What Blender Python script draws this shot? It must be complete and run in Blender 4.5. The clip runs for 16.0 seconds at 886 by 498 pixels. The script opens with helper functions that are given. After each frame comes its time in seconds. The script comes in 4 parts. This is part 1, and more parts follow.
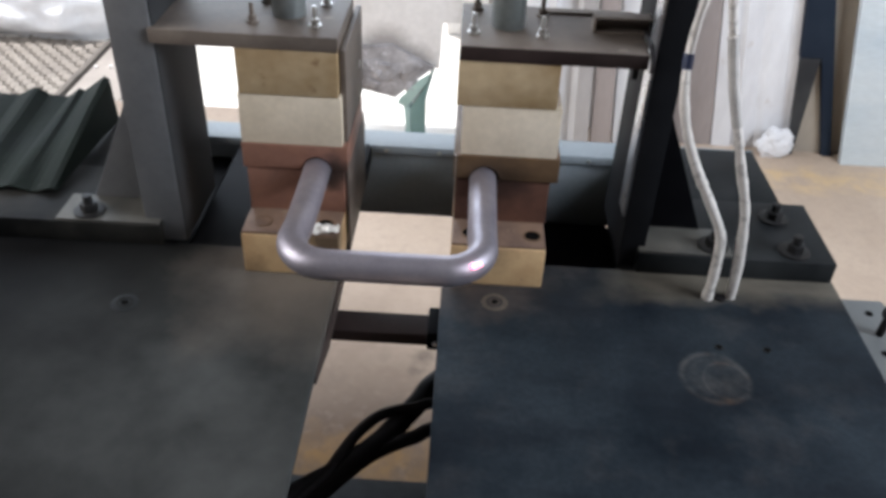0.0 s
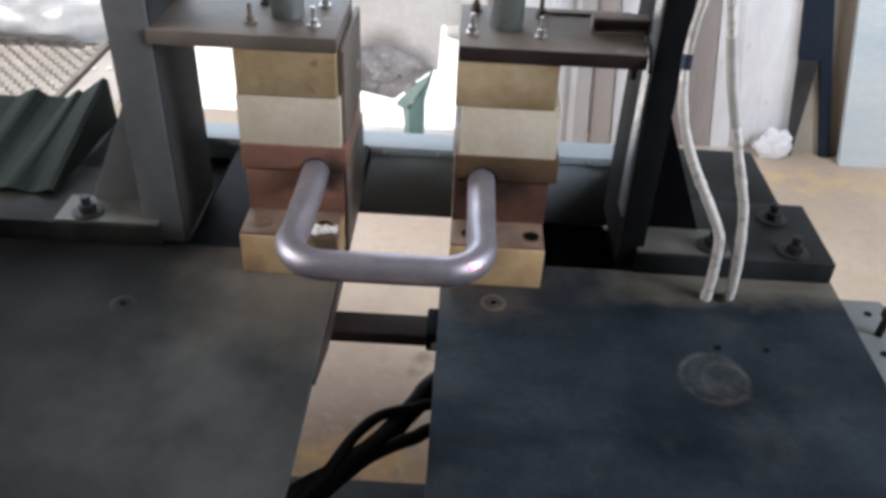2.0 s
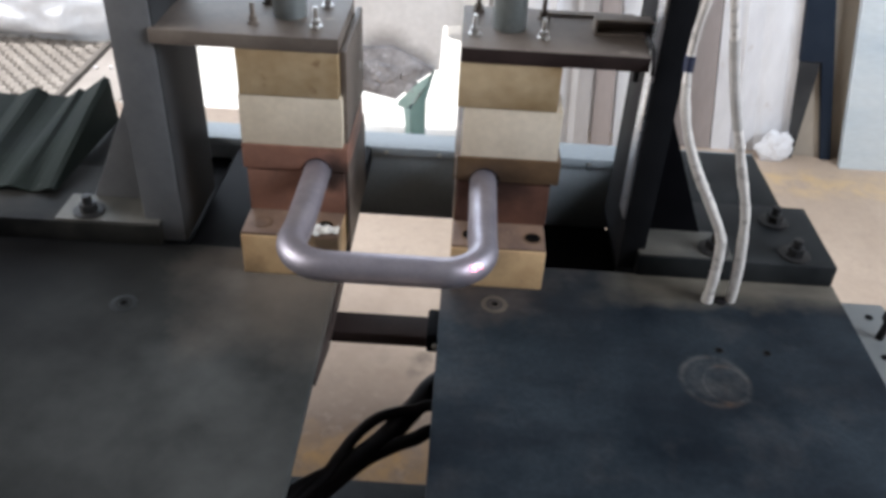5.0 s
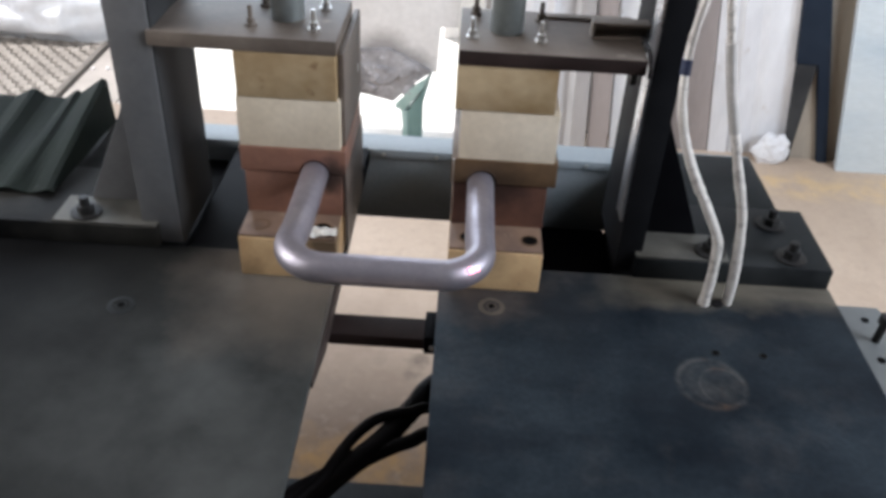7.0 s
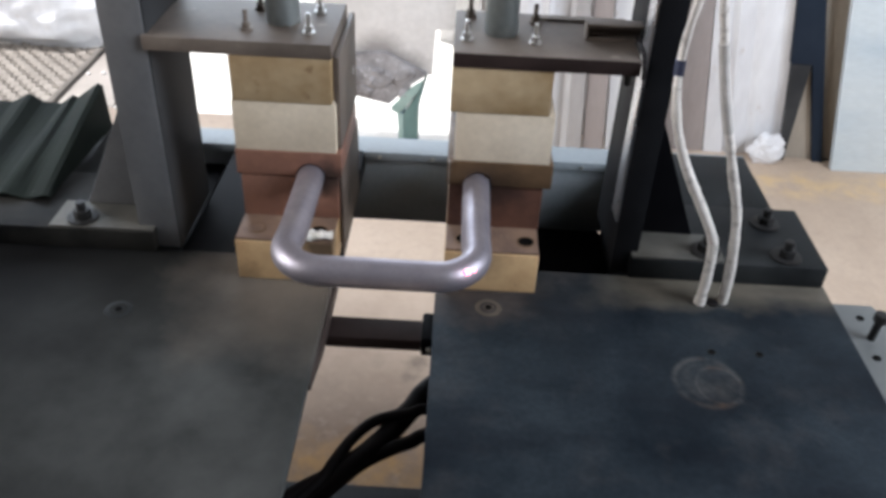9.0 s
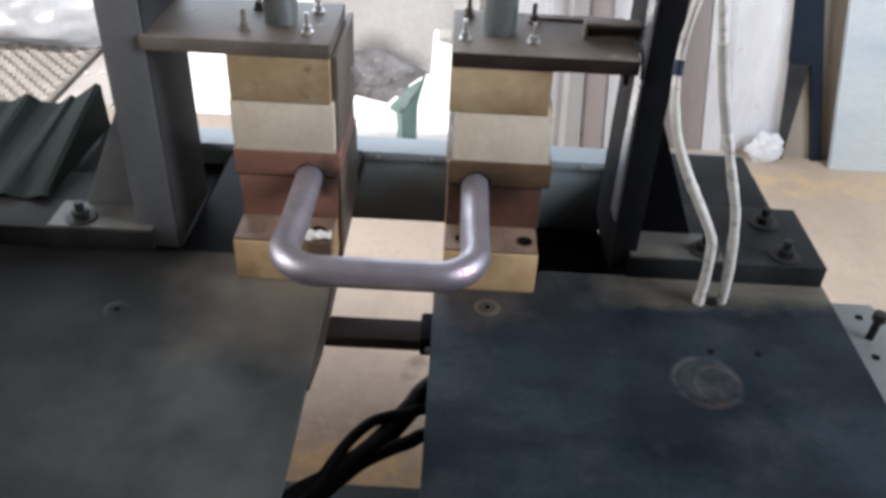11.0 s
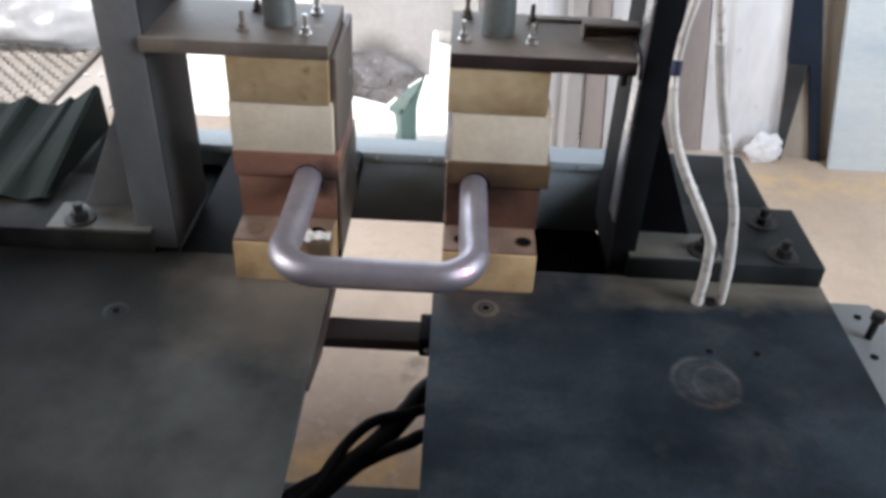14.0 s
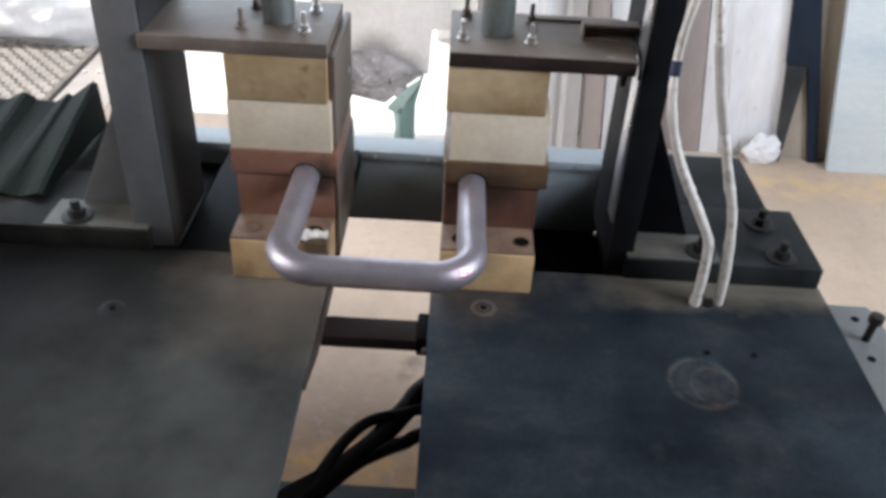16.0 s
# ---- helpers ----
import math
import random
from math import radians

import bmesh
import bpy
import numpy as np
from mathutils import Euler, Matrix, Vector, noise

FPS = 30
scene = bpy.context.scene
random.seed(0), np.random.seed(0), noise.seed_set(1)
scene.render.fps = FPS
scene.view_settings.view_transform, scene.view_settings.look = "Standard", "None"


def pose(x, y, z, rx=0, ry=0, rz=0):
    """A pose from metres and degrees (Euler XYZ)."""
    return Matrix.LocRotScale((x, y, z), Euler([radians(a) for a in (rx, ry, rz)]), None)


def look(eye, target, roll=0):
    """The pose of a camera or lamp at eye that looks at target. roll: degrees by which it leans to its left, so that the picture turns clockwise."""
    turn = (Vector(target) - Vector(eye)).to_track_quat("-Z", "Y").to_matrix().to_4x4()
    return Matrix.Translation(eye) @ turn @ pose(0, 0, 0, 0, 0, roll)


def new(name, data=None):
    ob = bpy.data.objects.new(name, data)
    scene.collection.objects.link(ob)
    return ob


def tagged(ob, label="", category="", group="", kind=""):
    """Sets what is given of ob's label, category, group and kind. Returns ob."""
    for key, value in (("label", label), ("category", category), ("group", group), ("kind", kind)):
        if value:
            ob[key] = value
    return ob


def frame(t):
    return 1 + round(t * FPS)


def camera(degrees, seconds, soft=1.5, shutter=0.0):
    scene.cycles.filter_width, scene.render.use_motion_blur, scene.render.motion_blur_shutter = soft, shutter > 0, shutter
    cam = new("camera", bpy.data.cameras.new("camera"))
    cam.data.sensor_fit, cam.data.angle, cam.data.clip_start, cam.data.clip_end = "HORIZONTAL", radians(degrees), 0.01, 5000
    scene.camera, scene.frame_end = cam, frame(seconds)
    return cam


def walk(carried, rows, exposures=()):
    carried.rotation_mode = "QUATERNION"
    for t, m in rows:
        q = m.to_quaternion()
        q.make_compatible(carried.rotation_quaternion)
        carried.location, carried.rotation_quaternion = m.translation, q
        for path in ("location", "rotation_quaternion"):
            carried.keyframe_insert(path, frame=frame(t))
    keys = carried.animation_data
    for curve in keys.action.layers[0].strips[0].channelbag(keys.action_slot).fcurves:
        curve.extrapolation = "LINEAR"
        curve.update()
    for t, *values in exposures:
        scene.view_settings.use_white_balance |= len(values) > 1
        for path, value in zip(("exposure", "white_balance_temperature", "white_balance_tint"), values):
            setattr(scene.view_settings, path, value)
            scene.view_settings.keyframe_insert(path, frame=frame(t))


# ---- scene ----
cam = camera(55.7, 16.0, soft=3.6)
EXPOSURE = 0.64
PATH = [
    (0, pose(-0.0427, -0.6630, 1.3358, 54.421, -2.202, 2.522)),
    (0.5, pose(-0.0432, -0.6633, 1.3352, 54.492, -2.363, 2.619)),
    (1, pose(-0.0440, -0.6617, 1.3345, 54.402, -2.411, 2.682)),
    (1.5, pose(-0.0434, -0.6620, 1.3346, 54.384, -2.214, 2.627)),
    (2, pose(-0.0423, -0.6634, 1.3344, 54.567, -2.189, 2.433)),
    (2.5, pose(-0.0434, -0.6643, 1.3353, 54.671, -2.259, 2.362)),
    (3, pose(-0.0429, -0.6633, 1.3365, 54.503, -2.164, 2.425)),
    (3.5, pose(-0.0432, -0.6630, 1.3351, 54.579, -2.461, 2.645)),
    (4, pose(-0.0434, -0.6609, 1.3339, 54.429, -2.496, 2.724)),
    (6.5, pose(-0.0442, -0.6646, 1.3361, 54.821, -2.473, 2.328)),
    (7, pose(-0.0442, -0.6627, 1.3358, 54.684, -2.648, 2.489)),
    (7.5, pose(-0.0439, -0.6622, 1.3364, 54.576, -2.413, 2.352)),
    (8, pose(-0.0432, -0.6649, 1.3371, 54.774, -2.381, 2.120)),
    (8.5, pose(-0.0435, -0.6645, 1.3379, 54.777, -2.338, 2.144)),
    (9, pose(-0.0432, -0.6653, 1.3369, 54.869, -2.362, 2.064)),
    (11.5, pose(-0.0432, -0.6644, 1.3370, 54.819, -2.371, 1.933)),
    (12, pose(-0.0430, -0.6648, 1.3373, 54.868, -2.448, 1.881)),
    (12.5, pose(-0.0432, -0.6649, 1.3375, 54.900, -2.682, 2.006)),
    (13, pose(-0.0439, -0.6626, 1.3355, 54.708, -2.546, 2.115)),
    (13.5, pose(-0.0436, -0.6638, 1.3363, 54.763, -2.384, 1.972)),
    (14, pose(-0.0424, -0.6653, 1.3373, 54.894, -2.264, 1.859)),
    (14.5, pose(-0.0434, -0.6649, 1.3380, 54.851, -2.304, 1.841)),
    (15, pose(-0.0423, -0.6660, 1.3367, 54.894, -2.218, 1.947)),
    (15.5, pose(-0.0430, -0.6654, 1.3383, 54.866, -2.509, 1.971)),
    (16, pose(-0.0425, -0.6640, 1.3364, 54.850, -2.649, 1.942)),
]
walk(cam, PATH, [(0, EXPOSURE - 0.04, 6070, 10.5), (4, EXPOSURE - 0.03, 6070, 10.5), (9, EXPOSURE + 0.02, 6070, 10.5), (16, EXPOSURE + 0.05, 6070, 10.5)])

# ---- world and light ----
world = bpy.data.worlds.new("sky")
scene.world = world
world.use_nodes = True
wn = world.node_tree
sky = wn.nodes.new("ShaderNodeTexSky")
sky.sky_type, sky.sun_disc = "NISHITA", False
sky.sun_elevation, sky.sun_rotation = radians(62), radians(-49)
sky.dust_density, sky.ozone_density = 3.0, 1.0
wn.links.new(sky.outputs[0], wn.nodes["Background"].inputs[0])
wn.nodes["Background"].inputs[1].default_value = 0.12
sun_data = bpy.data.lights.new("sun", "SUN")
sun_data.energy, sun_data.angle, sun_data.color = 5.0, radians(0.6), (1, 0.95, 0.88)
sun = new("sun", sun_data)
sun.matrix_basis = look((-4.0, 3.5, 10.0), (0.0, 0.0, 0.0))


def window_light(name, at, target, w, h, watts, colour=(1, 1, 1)):
    """Daylight entering through one opening of the shed."""
    data = bpy.data.lights.new(name, "AREA")
    data.shape, data.size, data.size_y = "RECTANGLE", w, h
    data.energy, data.color = watts, colour
    ob = new(name, data)
    ob.matrix_basis = look(at, target)
    return ob


# area lamps stand in for daylight; door and side openings are unseen
window_light("daylight_door", (-3.2, -0.25, 2.1), (-0.1, 0.1, 0.9), 2.0, 1.7, 88, (1, 0.94, 0.87))
window_light("daylight_side", (2.40, -0.5, 2.1), (0.9, 1.6, 0.5), 1.9, 1.4, 84, (0.95, 0.97, 1))
window_light("daylight_back", (-0.9, 1.9, 1.75), (-0.1, 0.0, 0.7), 2.2, 1.3, 24, (0.9, 0.96, 1))
# red aiming beam of the pyrometer
beam_data = bpy.data.lights.new("aiming_beam", "SPOT")
beam_data.energy, beam_data.color, beam_data.spot_size, beam_data.spot_blend, beam_data.shadow_soft_size = 2.5, (1, 0.04, 0.14), radians(2.6), 1.0, 0.002
beam = new("aiming_beam", beam_data)
beam.matrix_basis = look((0.0, -0.60, 1.42), (-0.0252, -0.0875, 0.9077))

# ---- materials ----


def node(nt, kind, **values):
    n = nt.nodes.new(kind)
    for k, v in values.items():
        n.inputs[k].default_value = v
    return n


def rough_mix(nt, fac, a, b):
    m = nt.nodes.new("ShaderNodeMix")
    m.data_type = "RGBA"
    nt.links.new(fac, m.inputs[0])
    for i, c in ((6, a), (7, b)):
        if hasattr(c, "is_linked"):
            nt.links.new(c, m.inputs[i])
        else:
            m.inputs[i].default_value = (*c, 1)
    return m.outputs[2]


def ramp(nt, value, lo, hi):
    m = nt.nodes.new("ShaderNodeMapRange")
    m.inputs[1].default_value, m.inputs[2].default_value = lo, hi
    nt.links.new(value, m.inputs[0])
    return m.outputs[0]


def maths(nt, op, a, b=None):
    m = nt.nodes.new("ShaderNodeMath")
    m.operation = op
    for i, v in enumerate((a, b)):
        if v is None:
            continue
        if hasattr(v, "is_linked"):
            nt.links.new(v, m.inputs[i])
        else:
            m.inputs[i].default_value = v
    return m.outputs[0]


def noise_out(nt, coord, scale, detail=4.0, stretch=None):
    n = node(nt, "ShaderNodeTexNoise", Scale=scale, Detail=detail, Roughness=0.6)
    if stretch:
        mp = nt.nodes.new("ShaderNodeMapping")
        mp.inputs["Scale"].default_value = stretch
        nt.links.new(coord, mp.inputs[0])
        coord = mp.outputs[0]
    nt.links.new(coord, n.inputs["Vector"])
    return n.outputs[0]


def surface(name, a, b, rough=0.5, metal=0.0, big=12.0, fine=250.0, bump=0.15, wear=None, wear_at=0.62, stretch=None, spec=0.5, vary=0.12):
    """A worn surface: two colours in large patches, fine grain, and worn spots of a third colour."""
    m = bpy.data.materials.new(name)
    m.use_nodes = True
    nt = m.node_tree
    bs = nt.nodes["Principled BSDF"]
    co = nt.nodes.new("ShaderNodeTexCoord").outputs["Object"]
    n1 = noise_out(nt, co, big, 5.0, stretch)
    n2 = noise_out(nt, co, fine, 3.0, stretch)
    col = rough_mix(nt, ramp(nt, n1, 0.35, 0.65), a, b)
    dark = rough_mix(nt, ramp(nt, n2, 0.3, 0.75), tuple(c * (1 - vary) for c in (1, 1, 1)), (1, 1, 1))
    mul = nt.nodes.new("ShaderNodeMix")
    mul.data_type, mul.blend_type = "RGBA", "MULTIPLY"
    mul.inputs[0].default_value = 1.0
    nt.links.new(col, mul.inputs[6]), nt.links.new(dark, mul.inputs[7])
    col = mul.outputs[2]
    if wear:
        n3 = noise_out(nt, co, big * 2.7, 8.0)
        col = rough_mix(nt, ramp(nt, n3, wear_at, wear_at + 0.08), col, wear)
    nt.links.new(col, bs.inputs["Base Color"])
    r = ramp(nt, n1, 0.2, 0.8)
    mr = r.node
    mr.inputs[3].default_value, mr.inputs[4].default_value = max(0.05, rough - 0.1), min(1, rough + 0.12)
    nt.links.new(r, bs.inputs["Roughness"])
    bs.inputs["Metallic"].default_value = metal
    bs.inputs["Specular IOR Level"].default_value = spec
    if bump:
        bp = node(nt, "ShaderNodeBump", Strength=bump, Distance=0.002)
        nt.links.new(n2, bp.inputs["Height"])
        nt.links.new(bp.outputs[0], bs.inputs["Normal"])
    return m


def glowing(name, colour, strength):
    m = bpy.data.materials.new(name)
    m.use_nodes = True
    bs = m.node_tree.nodes["Principled BSDF"]
    bs.inputs["Base Color"].default_value = (*colour, 1)
    bs.inputs["Emission Color"].default_value = (*colour, 1)
    bs.inputs["Emission Strength"].default_value = strength
    return m


def dust_shade_range(nt, x, y, wob, cx, cy, near, far):
    """0 near a dusty, hazed or shaded spot, 1 beyond it, with an uneven rim."""
    dx, dy = maths(nt, "SUBTRACT", x, cx), maths(nt, "SUBTRACT", y, cy)
    d = maths(nt, "SQRT", maths(nt, "ADD", maths(nt, "MULTIPLY", dx, dx), maths(nt, "MULTIPLY", dy, dy)))
    d = maths(nt, "ADD", d, maths(nt, "MULTIPLY", maths(nt, "SUBTRACT", wob, 0.035), 2.2))
    return ramp(nt, d, near, far)


def hazed_table():
    """Dark grey plate with painted lens haze that thins outwards, and welding dust by the clamp."""
    m = surface("hazed_dusty_paint", (0.0028, 0.0027, 0.0030), (0.0085, 0.0085, 0.0088), 0.6, 0, 9.0, 200.0, 0.06, spec=0.02)
    nt = m.node_tree
    bs = nt.nodes["Principled BSDF"]
    base = bs.inputs["Base Color"].links[0].from_socket
    co = nt.nodes.new("ShaderNodeTexCoord").outputs["Object"]
    xyz = nt.nodes.new("ShaderNodeSeparateXYZ")
    nt.links.new(co, xyz.inputs[0])
    x, y = xyz.outputs[0], xyz.outputs[1]
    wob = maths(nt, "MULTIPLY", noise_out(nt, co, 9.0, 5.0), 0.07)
    # wide pale pool of lens haze put into the colour
    wide = maths(nt, "SUBTRACT", 1.0, dust_shade_range(nt, x, y, wob, -0.20, -0.20, 0.06, 0.38))
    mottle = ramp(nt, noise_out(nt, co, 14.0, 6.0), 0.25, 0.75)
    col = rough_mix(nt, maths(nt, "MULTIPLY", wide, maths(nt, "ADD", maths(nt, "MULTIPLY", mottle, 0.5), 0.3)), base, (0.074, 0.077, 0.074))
    # warm welding dust by the clamp, also passing for haze
    weld = maths(nt, "SUBTRACT", 1.0, dust_shade_range(nt, x, y, wob, -0.19, 0.04, 0.02, 0.16))
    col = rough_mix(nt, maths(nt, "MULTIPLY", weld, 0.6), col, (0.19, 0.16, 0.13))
    nt.links.new(col, bs.inputs["Base Color"])
    return m


def table_steel():
    """Dark blue-grey painted plate with a dusty rear strip, smears and one dried ring-shaped stain."""
    m = surface("table_paint", (0.0070, 0.0105, 0.0150), (0.026, 0.0345, 0.0430), 0.5, 0.0, 6.0, 180.0, 0.1, spec=0.05, vary=0.3)
    nt = m.node_tree
    bs = nt.nodes["Principled BSDF"]
    co = nt.nodes.new("ShaderNodeTexCoord").outputs["Object"]
    base = bs.inputs["Base Color"].links[0].from_socket
    xyz = nt.nodes.new("ShaderNodeSeparateXYZ")
    nt.links.new(co, xyz.inputs[0])
    x, y = xyz.outputs[0], xyz.outputs[1]
    wob = maths(nt, "MULTIPLY", noise_out(nt, co, 16.0, 4.0), 0.07)
    # dust along the rear edge
    back = maths(nt, "ADD", y, wob)
    dust = maths(nt, "MULTIPLY", maths(nt, "MULTIPLY", ramp(nt, back, 0.045, 0.078), ramp(nt, maths(nt, "ADD", x, wob), 0.13, 0.20)), 0.7)
    col = rough_mix(nt, dust, base, (0.13, 0.115, 0.09))
    weld = maths(nt, "MULTIPLY", maths(nt, "SUBTRACT", 1.0, dust_shade_range(nt, x, y, wob, -0.02, 0.06, 0.03, 0.10)), 0.28)
    col = rough_mix(nt, weld, col, (0.19, 0.135, 0.10))
    # ring stain
    rings = None
    for cx, cy, rx, ry in ((0.204, -0.0925, 0.030, 0.031), (0.214, -0.096, 0.021, 0.024)):
        dx = maths(nt, "DIVIDE", maths(nt, "SUBTRACT", x, cx), rx)
        dy = maths(nt, "DIVIDE", maths(nt, "SUBTRACT", y, cy), ry)
        d = maths(nt, "SQRT", maths(nt, "ADD", maths(nt, "MULTIPLY", dx, dx), maths(nt, "MULTIPLY", dy, dy)))
        d = maths(nt, "ADD", d, maths(nt, "MULTIPLY", maths(nt, "SUBTRACT", wob, 0.035), 3.0))
        off = maths(nt, "ABSOLUTE", maths(nt, "SUBTRACT", d, 1.0))
        one = maths(nt, "SUBTRACT", 1.0, ramp(nt, off, 0.0, 0.17))
        fill = maths(nt, "MULTIPLY", maths(nt, "SUBTRACT", 1.0, ramp(nt, d, 0.75, 1.0)), 0.42)
        one = maths(nt, "MAXIMUM", one, fill)
        rings = one if rings is None else maths(nt, "MAXIMUM", rings, one)
    patch = ramp(nt, noise_out(nt, co, 45.0, 3.0), 0.3, 0.7)
    stain = maths(nt, "MULTIPLY", maths(nt, "MULTIPLY", rings, ramp(nt, patch, 0.0, 1.0)), 0.38)
    tint = rough_mix(nt, ramp(nt, noise_out(nt, co, 30.0, 2.0), 0.54, 0.70), (0.15, 0.145, 0.135), (0.22, 0.125, 0.06))
    col = rough_mix(nt, stain, col, tint)
    # faint pale smears
    smear = maths(nt, "MULTIPLY", ramp(nt, noise_out(nt, co, 22.0, 6.0), 0.52, 0.78), 0.13)
    col = rough_mix(nt, smear, col, (0.13, 0.12, 0.115))
    grime = maths(nt, "MULTIPLY", ramp(nt, noise_out(nt, co, 11.0, 7.0, (0.6, 1.8, 1)), 0.5, 0.72), 0.6)
    col = rough_mix(nt, grime, col, (0.006, 0.007, 0.010))
    nt.links.new(col, bs.inputs["Base Color"])
    return m


def concrete_floor():
    m = surface("worn_concrete", (0.44, 0.345, 0.265), (0.53, 0.425, 0.335), 0.75, 0, 2.2, 60.0, 0.12)
    nt = m.node_tree
    bs = nt.nodes["Principled BSDF"]
    base = bs.inputs["Base Color"].links[0].from_socket
    co = nt.nodes.new("ShaderNodeTexCoord").outputs["Object"]
    xyz = nt.nodes.new("ShaderNodeSeparateXYZ")
    nt.links.new(co, xyz.inputs[0])
    y = maths(nt, "ADD", xyz.outputs[1], maths(nt, "MULTIPLY", maths(nt, "SUBTRACT", noise_out(nt, co, 9.0), 0.5), 0.16))
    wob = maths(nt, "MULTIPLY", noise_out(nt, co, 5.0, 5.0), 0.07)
    # shade in the gap between the stands, painted as a dark zone
    gap_shade = maths(nt, "SUBTRACT", 1.0, dust_shade_range(nt, xyz.outputs[0], xyz.outputs[1], wob, -0.22, 0.40, 0.16, 0.75))
    out = rough_mix(nt, maths(nt, "MULTIPLY", gap_shade, 0.95), base, (0.062, 0.038, 0.022))
    smudge = maths(nt, "MULTIPLY", maths(nt, "MULTIPLY", gap_shade, ramp(nt, noise_out(nt, co, 8.0, 5.0), 0.48, 0.72)), 0.75)
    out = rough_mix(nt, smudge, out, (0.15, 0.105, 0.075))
    specks = maths(nt, "MULTIPLY", ramp(nt, noise_out(nt, co, 30.0, 4.0), 0.55, 0.75), 0.35)
    out = rough_mix(nt, specks, out, (0.22, 0.17, 0.13))
    for at, half, col in ((0.46, 0.11, (0.22, 0.115, 0.018)), (1.70, 0.10, (0.62, 0.43, 0.20))):
        off = maths(nt, "ABSOLUTE", maths(nt, "SUBTRACT", y, at))
        band = maths(nt, "SUBTRACT", 1.0, ramp(nt, off, half * 0.3, half))
        band = maths(nt, "MULTIPLY", band, ramp(nt, noise_out(nt, co, 14.0, 5.0), 0.35, 0.75))
        out = rough_mix(nt, maths(nt, "MULTIPLY", band, 0.85), out, col)
    nt.links.new(out, bs.inputs["Base Color"])
    return m


TABLE = table_steel()
TABLE_GREY = hazed_table()
BLACK = surface("black_paint", (0.003, 0.003, 0.004), (0.006, 0.006, 0.007), 0.5, 0, 9.0, 220.0, 0.08, spec=0.03)
# veil of lens glare over the left column, mixed into its paint
HAZED_BLACK = surface("hazed_black_paint", (0.105, 0.108, 0.113), (0.175, 0.176, 0.18), 0.65, 0, 6.0, 180.0, 0.08)
COLUMN_BLACK = surface("column_black_paint", (0.007, 0.0075, 0.009), (0.013, 0.0135, 0.0155), 0.62, 0, 9.0, 220.0, 0.08, spec=0.05)
# dark tone for painted shade on the column's inner face and by the post
SHADE_GREY = surface("shade_grey_black", (0.026, 0.027, 0.029), (0.048, 0.049, 0.05), 0.6, 0, 9.0, 220.0, 0.08, spec=0.1)
BASE_PAINT = surface("base_plate_paint", (0.006, 0.007, 0.008), (0.022, 0.024, 0.025), 0.5, 0, 11.0, 260.0, 0.1, spec=0.08)
PALE_STRIP = surface("pale_strip_grey", (0.05, 0.05, 0.046), (0.105, 0.10, 0.088), 0.55, 0.1, 16.0, 260.0, 0.1, spec=0.3)
BASE_DUST = surface("dusty_base_plate", (0.006, 0.006, 0.006), (0.026, 0.025, 0.022), 0.55, 0, 13.0, 260.0, 0.1, spec=0.08)
RAIL = surface("ground_steel", (0.5, 0.5, 0.52), (0.4, 0.4, 0.43), 0.3, 0.8, 20.0, 300.0, 0.05)
BEAM = surface("grey_enamel", (0.19, 0.225, 0.25), (0.25, 0.285, 0.31), 0.4, 0, 5.0, 160.0, 0.05)
CLAMP = surface("dusty_brown_plate", (0.088, 0.068, 0.056), (0.18, 0.148, 0.122), 0.55, 0.1, 11.0, 200.0, 0.12, wear=(0.25, 0.21, 0.175), wear_at=0.64)
PHENOLIC = surface("yellow_laminate", (0.49, 0.38, 0.235), (0.27, 0.18, 0.085), 0.55, 0, 11.0, 120.0, 0.08, wear=(0.17, 0.10, 0.045), wear_at=0.64, stretch=(1, 1, 1.3))
WHITE_BLOCK = surface("cream_insulator", (0.72, 0.63, 0.50), (0.54, 0.46, 0.345), 0.6, 0, 11.0, 150.0, 0.08, wear=(0.40, 0.31, 0.20), wear_at=0.68)
COPPER = surface("oxidised_copper", (0.33, 0.165, 0.115), (0.22, 0.115, 0.085), 0.5, 0.35, 22.0, 260.0, 0.1)
COPPER_DARK = surface("burnt_copper", (0.155, 0.075, 0.052), (0.075, 0.037, 0.030), 0.5, 0.35, 20.0, 260.0, 0.1)
BRONZE = surface("dull_bronze", (0.165, 0.10, 0.052), (0.095, 0.057, 0.03), 0.5, 0.2, 18.0, 240.0, 0.1)
BRASS = surface("yellow_bronze_block", (0.60, 0.415, 0.225), (0.47, 0.305, 0.155), 0.5, 0.1, 22.0, 260.0, 0.1, wear=(0.30, 0.20, 0.12), wear_at=0.66)
BAR = surface("rolled_steel_bar", (0.36, 0.335, 0.375), (0.27, 0.25, 0.285), 0.44, 0.74, 26.0, 380.0, 0.06)
BRIGHT = surface("zinc_plating", (0.7, 0.69, 0.67), (0.5, 0.49, 0.47), 0.3, 0.9, 90.0, 500.0, 0.05)
BOLT_DARK = surface("black_oxide", (0.012, 0.012, 0.013), (0.022, 0.021, 0.020), 0.5, 0.1, 60.0, 400.0, 0.05, spec=0.18)
SCREW = surface("tarnished_screw", (0.06, 0.052, 0.045), (0.10, 0.082, 0.065), 0.5, 0.2, 60.0, 300.0, 0.1, spec=0.3)
GREY_BOARD = surface("grey_board", (0.40, 0.385, 0.38), (0.34, 0.325, 0.32), 0.65, 0, 3.0, 80.0, 0.06, stretch=(1, 1, 0.25))
BROWN_BOARD = surface("grey_brown_board", (0.33, 0.29, 0.275), (0.28, 0.245, 0.235), 0.65, 0, 3.0, 80.0, 0.06, stretch=(1, 1, 0.25))
HOLE = surface("hole_shadow_steel", (0.003, 0.003, 0.003), (0.006, 0.005, 0.005), 0.9, 0, 60.0, 400.0, 0, spec=0.05)
